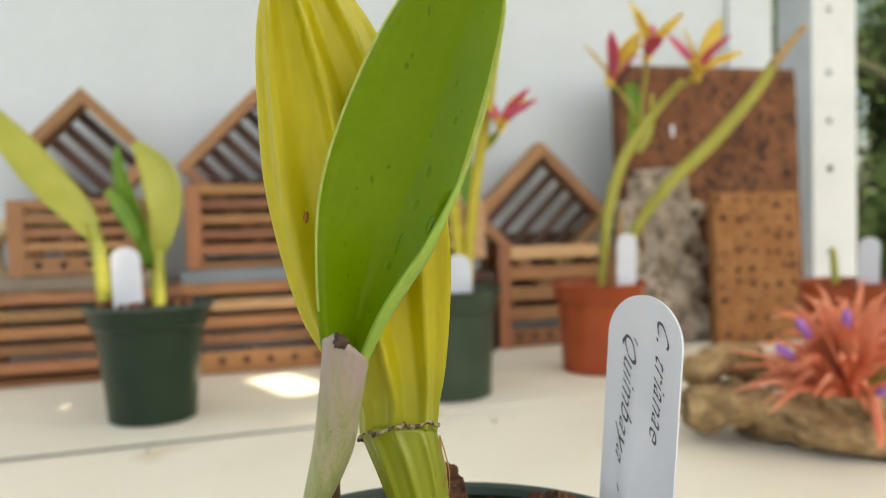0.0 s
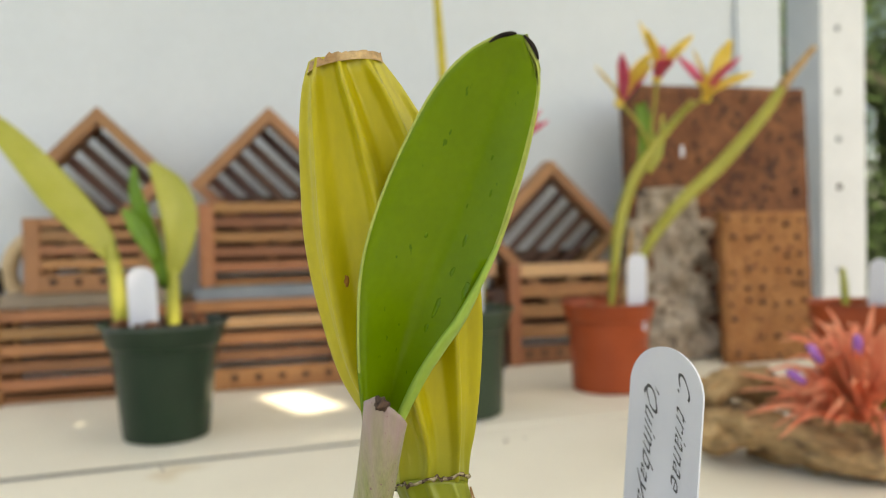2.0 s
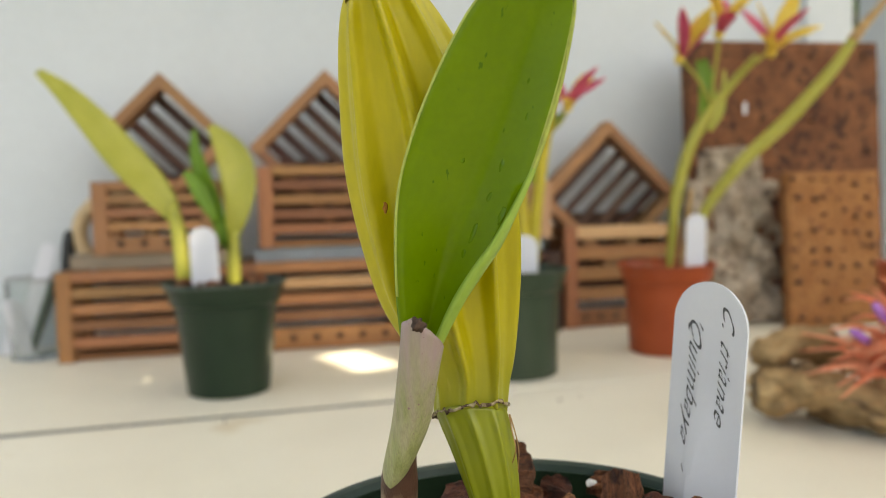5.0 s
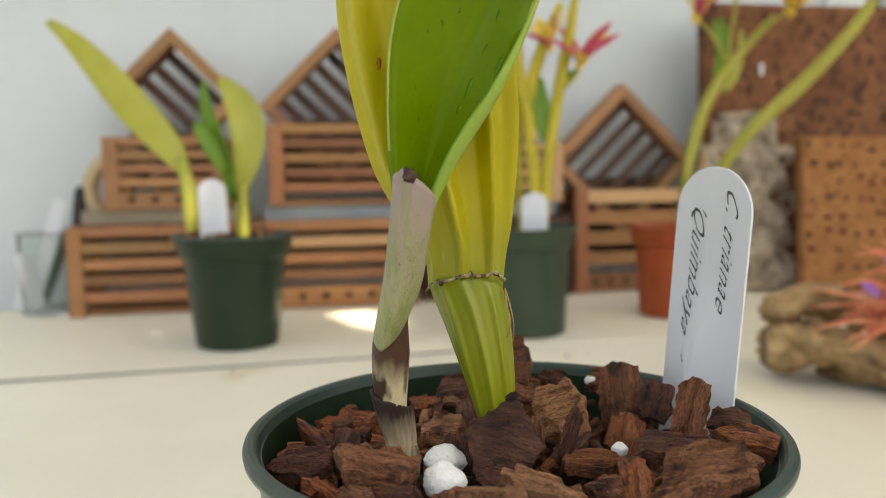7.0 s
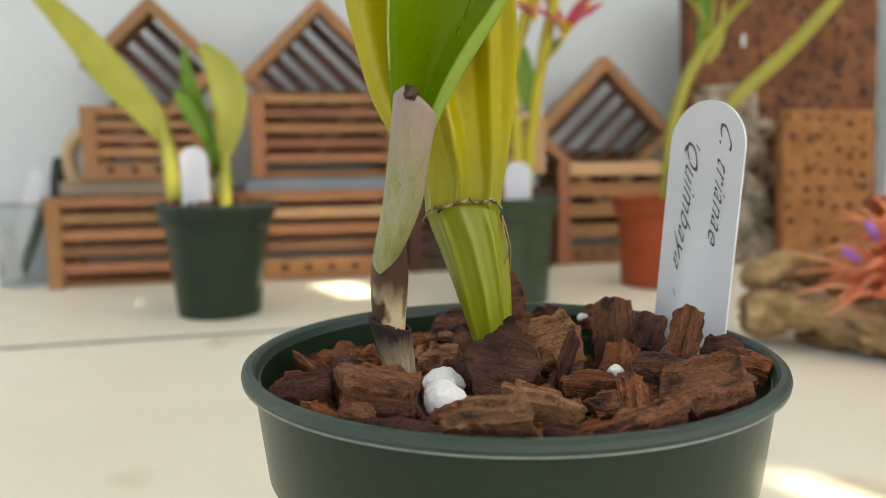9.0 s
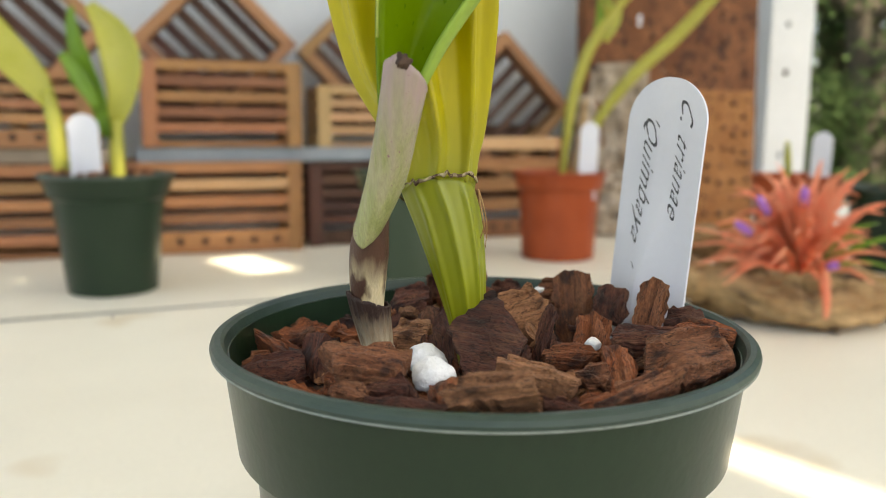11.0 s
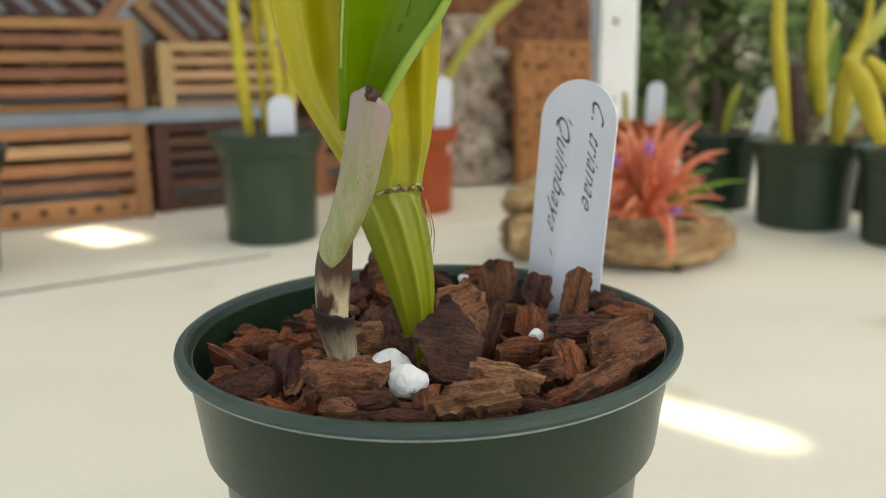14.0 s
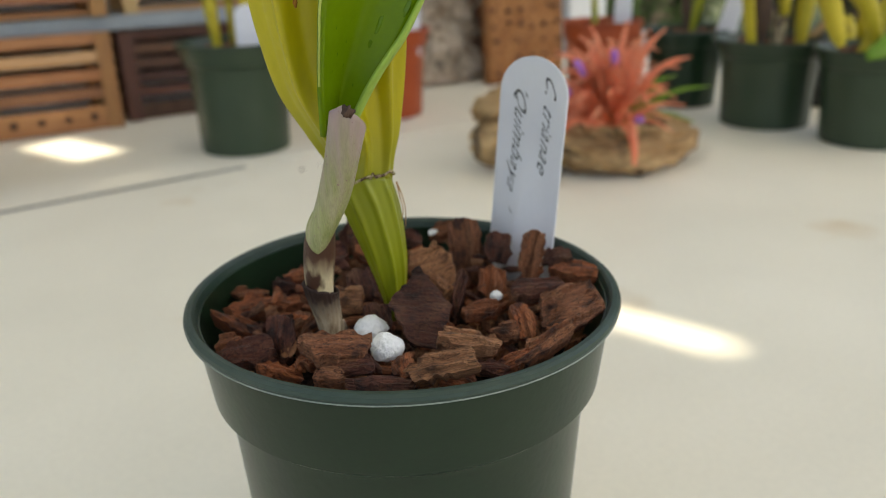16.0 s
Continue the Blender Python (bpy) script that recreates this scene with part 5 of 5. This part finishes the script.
part("dry_tip", tube([(0.250, 0.012, 0.303, 0.0078), (0.270, 0.012, 0.328, 0.006), (0.298, 0.012, 0.360, 0.004)], 10, 10), DRY_CUT, rp, "dry brown cane tip")
part("cane", tube([(0.020, 0.008, 0, 0.004), (0.030, 0.008, 0.06, 0.0045), (0.036, 0.008, 0.11, 0.003)], 10, 8), DRY_CUT, rp)
part("leaf", blade([(0.036, 0.014, 0.17, 0.005), (0.054, 0.012, 0.205, 0.009), (0.058, 0.010, 0.245, 0.011), (0.050, 0.008, 0.285, 0.008)], 14, 7, 0.4), GREEN, rp)
part("leaf", blade([(0.062, 0.012, 0.19, 0.004), (0.078, 0.012, 0.22, 0.005), (0.082, 0.010, 0.27, 0.002)], 12, 5, 0.4), OLIVE, rp)
for i, (x, z, s, ry) in enumerate([(0.022, 0.300, 0.064, 20), (0.074, 0.332, 0.066, 0), (0.142, 0.306, 0.070, -25)]):
    flower(pose(x - 0.003, -0.005, z - 0.016, 22, ry, 30 * i), YELLOWF, MAGENTA, s * 1.2, "flower", rp, 11 + i)
    part("flower_stalk", tube([(x - 0.003, -0.002, z - 0.014, 0.0022), (0.5 * x + 0.034, 0.004, z - 0.04, 0.0024), (0.062, 0.008, 0.225, 0.0026)], 10, 8), CANE, rp)
part("stake_clip", box((0.005, 0.003, 0.016), (0.106, 0.0, 0.217), 0.001), TAGW, rp, "small white clip")
plant_label(pose(0.261, 0.870, 0.085, 4, 0, 6), 0.0265, 0.104, "white plant label in a terracotta-coloured pot")

# pots at the open side
for x, y, R, lab in ((0.665, 0.632, 0.072, "green plastic pot with long yellow pseudobulbs"), (0.705, 0.500, 0.072, "green plastic pot with leaning yellow pseudobulbs"), (0.648, 0.790, 0.060, "dark green plastic pot beside the driftwood")):
    pot(x, y, lab, POT_SAGE if R > 0.07 else POT_GREEN, R, 0.108, R * 0.76, "low green pots", 0.0008)
    soil(x, y, R * 0.86, 0.097)
pot(0.535, 0.830, "small terracotta-coloured plastic pot behind the air plant", POT_RED, 0.058, 0.122, 0.045, "terracotta pots")
soil(0.535, 0.830, 0.050, 0.110)
plant_label(pose(0.548, 0.800, 0.090, 4, 0, -6), 0.026, 0.088, "white plant label in the small terracotta-coloured pot")
plant_label(pose(0.680, 0.752, 0.085, 4, 14, -10), 0.028, 0.085, "tilted white plant label in a dark green pot")
plant_label(pose(0.760, 0.486, 0.085, 4, -12, -20), 0.030, 0.12, "white plant label among yellow bulbs")
pot(0.835, 0.690, "black plastic pot standing behind the low green pots", DARK, 0.058, 0.090, 0.045, "low green pots")
soil(0.835, 0.690, 0.050, 0.080)
bk = thing("orchid_plant", pose(0.835, 0.690, 0.080), "orchid with a short yellow bulb in a black pot", "orchid")
for x, h in ((-0.020, 0.045), (0.008, 0.060)):
    part("pseudobulb", tube([(x, -0.03, 0, 0.007), (x - 0.004, -0.03, h * 0.5, 0.011), (x - 0.006, -0.03, h, 0.004)], 10, 12, ridges=8, ridge=0.06), CANE_BRIGHT, bk)
sp = thing("orchid_plant", pose(0.535, 0.830, 0.110), "tiny green orchid sprout in bark", "orchid")
part("cane", tube([(-0.012, 0, 0, 0.004), (-0.014, 0, 0.03, 0.005), (-0.016, 0, 0.055, 0.003)], 8, 8), OLIVE, sp)
sp = thing("orchid_plant", pose(0.648, 0.790, 0.097), "small brownish orchid seedling", "orchid")
part("leaf", blade([(0, 0, 0, 0.004), (-0.006, 0, 0.04, 0.007), (-0.012, 0, 0.085, 0.003)], 10, 5, 0.4), SCALE_DRY, sp, "withered brown leaf")
part("leaf", blade([(0.006, 0, 0, 0.004), (0.016, 0, 0.05, 0.008), (0.030, 0, 0.075, 0.003)], 10, 5, 0.4), NECK, sp)

r1 = thing("orchid_plant", pose(0.665, 0.632, 0.097), "orchid with upright bright yellow pseudobulbs", "orchid")
for c in ([(-0.052, -0.03, 0, 0.008), (-0.060, -0.03, 0.025, 0.011), (-0.072, -0.03, 0.09, 0.013), (-0.080, -0.03, 0.13, 0.013), (-0.084, -0.03, 0.20, 0.008)],
          [(-0.012, -0.03, 0.04, 0.010), (-0.018, -0.03, 0.08, 0.016), (-0.026, -0.03, 0.12, 0.017), (-0.028, -0.03, 0.20, 0.011)],
          [(0.016, -0.03, 0, 0.010), (0.018, -0.03, 0.05, 0.018), (0.026, -0.03, 0.10, 0.016), (0.042, -0.03, 0.145, 0.010), (0.046, -0.03, 0.18, 0.005)]):
    part("pseudobulb", tube([(*q[:3], q[3] * 0.58) for q in c], 20, 14, ridges=8, ridge=0.06), CANE_BRIGHT, r1)
part("pseudobulb", tube([(-0.042, -0.02, 0, 0.010), (-0.042, -0.02, 0.05, 0.016), (-0.052, -0.02, 0.10, 0.012)], 12, 12), SCALE_DRY, r1, "brown shrivelled pseudobulb")
part("stem", tube([(-0.004, -0.012, 0, 0.007), (-0.002, -0.012, 0.03, 0.009), (-0.004, -0.012, 0.05, 0.008)], 8, 10), STEM, r1)
part("leaf", blade([(0.060, -0.01, 0.12, 0.006), (0.080, -0.01, 0.15, 0.012), (0.105, -0.008, 0.185, 0.003)], 12, 5, 0.4), OLIVE, r1)
for c, ma in (([(-0.030, -0.01, 0.05, 0.005), (-0.010, -0.01, 0.10, 0.011), (0.020, -0.008, 0.15, 0.004)], OLIVE), ([(0.030, 0.0, 0.08, 0.005), (0.020, 0.004, 0.13, 0.012), (0.000, 0.006, 0.19, 0.004)], GREEN), ([(0.040, -0.02, 0.01, 0.004), (0.060, -0.03, 0.035, 0.009), (0.075, -0.03, 0.030, 0.003)], DRY_CUT)):
    part("leaf", blade(c, 12, 5, 0.4), ma, r1)
r2 = thing("orchid_plant", pose(0.705, 0.500, 0.097), "orchid with fat yellow pseudobulbs leaning outwards", "orchid")
for c in ([(-0.090, -0.03, 0.02, 0.008), (-0.098, -0.03, 0.036, 0.015), (-0.122, -0.03, 0.082, 0.018), (-0.145, -0.03, 0.108, 0.008)],
          [(-0.040, -0.03, 0.02, 0.010), (-0.064, -0.03, 0.062, 0.017), (-0.092, -0.03, 0.084, 0.017), (-0.118, -0.03, 0.106, 0.008)],
          [(-0.02, 0.01, 0, 0.010), (0.010, 0.01, 0.05, 0.018), (0.03, 0.01, 0.1, 0.016), (0.04, 0.01, 0.14, 0.008)]):
    part("pseudobulb", tube([(*q[:3], q[3] * 0.58) for q in c], 20, 14, ridges=8, ridge=0.06), CANE_BRIGHT, r2)
part("leaf", blade([(-0.07, -0.045, 0.010, 0.006), (-0.045, -0.05, 0.024, 0.014), (-0.02, -0.05, 0.040, 0.004)], 10, 5, 0.4), GREEN, r2)
part("leaf", blade([(-0.020, -0.02, 0.02, 0.006), (0.01, -0.03, 0.06, 0.012), (0.05, -0.03, 0.09, 0.004)], 10, 5, 0.4), GREEN, r2)

# ---- the tumbler with tools at the left ----
jar = thing("plastic_tumbler", at_wall(0.046, 0.070, 0), "clear plastic tumbler holding labels and tools", "tumbler")
part("shell", lathe([(0.001, 0.003), (0.034, 0.0), (0.036, 0.002), (0.038, 0.115), (0.0395, 0.117), (0.0365, 0.116), (0.033, 0.005), (0.001, 0.005)], 40), CLEAR, jar)
part("rim", lathe([(0.0362, 0.1145), (0.0402, 0.1145), (0.0406, 0.1165), (0.0398, 0.1185), (0.0364, 0.1180), (0.0362, 0.1145)], 40), STEEL, jar, "grey lip of the tumbler")
for i, (x, y, h, s) in enumerate(((-0.010, -0.012, 0.166, 16), (-0.004, 0.006, 0.130, 10), (-0.026, -0.016, 0.075, 14), (0.000, -0.020, 0.085, -14))):
    plant_label(at_wall(0.038 + x, 0.070 - y, 0.008, 10 * i, 0, s), 0.020, h, "white blank label standing in the tumbler")
tl = thing("hand_tool", at_wall(0.040, 0.078, 0.01, 0, 0, 20), "small tool with dark green handle in the tumbler", "tool")
part("handle", tube([(0, 0, 0.0, 0.006), (0, 0, 0.06, 0.008), (0, 0, 0.12, 0.006)], 12, 10), DARKGREEN, tl)
tl = thing("hand_tool", at_wall(0.080, 0.050, 0.0, 0, 0, 2), "dark plastic tool standing behind the baskets", "tool")
part("handle", tube([(0, 0, 0.0, 0.008), (0.002, 0, 0.09, 0.010), (0.006, 0, 0.17, 0.009), (0.008, 0, 0.185, 0.004)], 12, 10), DARK, tl)
disc = bmesh.new()
rr = []
for k in range(40):
    a = 2 * math.pi * k / 40
    rr.append([(math.cos(a) * (0.052 + 0.012 * math.cos(b)), 0.012 * math.sin(b), 0.06 + math.sin(a) * (0.052 + 0.012 * math.cos(b))) for b in (0, 0.8, 1.57, 2.4, 3.14, 3.9, 4.7, 5.5)])
rr.append(rr[0])
ob = part("wooden_ring", rows_mesh(rr, True, disc), TAN, at=at_wall(0.158, 0.045, 0.118))
tagged(ob, "tan wooden ring leaning behind the baskets", "ring")


# ---- trees outside ----
def tree(x, y, h, r, seed, label):
    r_ = random.Random(seed)
    th = thing("tree", pose(x, y, -0.87), label, "tree", "trees outside")
    bm = tube([(0, 0, 0, 0.16), (0.05, 0, h * 0.3, 0.12), (-0.04, 0.05, h * 0.6, 0.08), (0.05, 0, h * 0.9, 0.03)], 14, 10)
    for i in range(7):
        a, z = r_.uniform(0, 6.28), h * r_.uniform(0.25, 0.75)
        tube([(0, 0, z, 0.05), (math.cos(a) * r * 0.4, math.sin(a) * r * 0.4, z + 0.3, 0.035), (math.cos(a) * r * 0.85, math.sin(a) * r * 0.85, z + 0.5, 0.01)], 8, 6, bm=bm)
    part("trunk", bm, TRUNK, th)
    V, F = [], []
    for c in range(70):
        while True:
            p = Vector((r_.uniform(-1, 1), r_.uniform(-1, 1), r_.uniform(-1, 1)))
            if 0.25 < p.length < 1:
                break
        cx, cy, cz = p.x * r, p.y * r, h * 0.55 + p.z * h * 0.46
        cr = r_.uniform(0.20, 0.42)
        for l in range(230):
            q = Vector((r_.gauss(0, 1), r_.gauss(0, 1), r_.gauss(0, 0.7))) * cr * 0.55
            o = Vector((cx, cy, max(cz + q.z, 0.05))) + Vector((q.x, q.y, 0))
            d = Vector((r_.gauss(0, 1), r_.gauss(0, 1), r_.gauss(-0.3, 0.7))).normalized()
            s = d.orthogonal().normalized()
            ln, w = r_.uniform(0.030, 0.065), r_.uniform(0.010, 0.020)
            n0 = len(V)
            V += [o, o + d * ln * 0.5 + s * w, o + d * ln, o + d * ln * 0.5 - s * w]
            F.append((n0, n0 + 1, n0 + 2, n0 + 3))
    me = bpy.data.meshes.new("crown")
    me.from_pydata([tuple(v) for v in V], [], F)
    me.materials.append(FOLIAGE)
    part("crown", me, None, th)


for i, (x, y, h, r) in enumerate([(3.0, 4.6, 3.6, 1.1), (4.4, 4.2, 4.2, 1.3), (5.4, 3.0, 4.0, 1.3), (2.6, 6.4, 5.0, 1.5), (4.6, 6.6, 5.6, 1.7), (6.6, 5.2, 5.4, 1.7), (7.4, 2.8, 5.0, 1.6), (3.6, 8.4, 7.0, 2.0), (6.2, 8.6, 7.4, 2.2), (9.0, 6.0, 7.0, 2.2), (1.2, 8.0, 6.0, 1.8), (3.4, 5.6, 3.2, 1.2), (5.2, 5.0, 3.4, 1.3), (6.0, 6.8, 4.2, 1.6), (4.4, 9.6, 5.5, 2.0), (8.0, 4.2, 4.0, 1.6), (7.6, 7.4, 4.6, 1.8)]):
    tree(x, y, h, r, i + 1, "leafy green broadleaf tree beyond the porch")
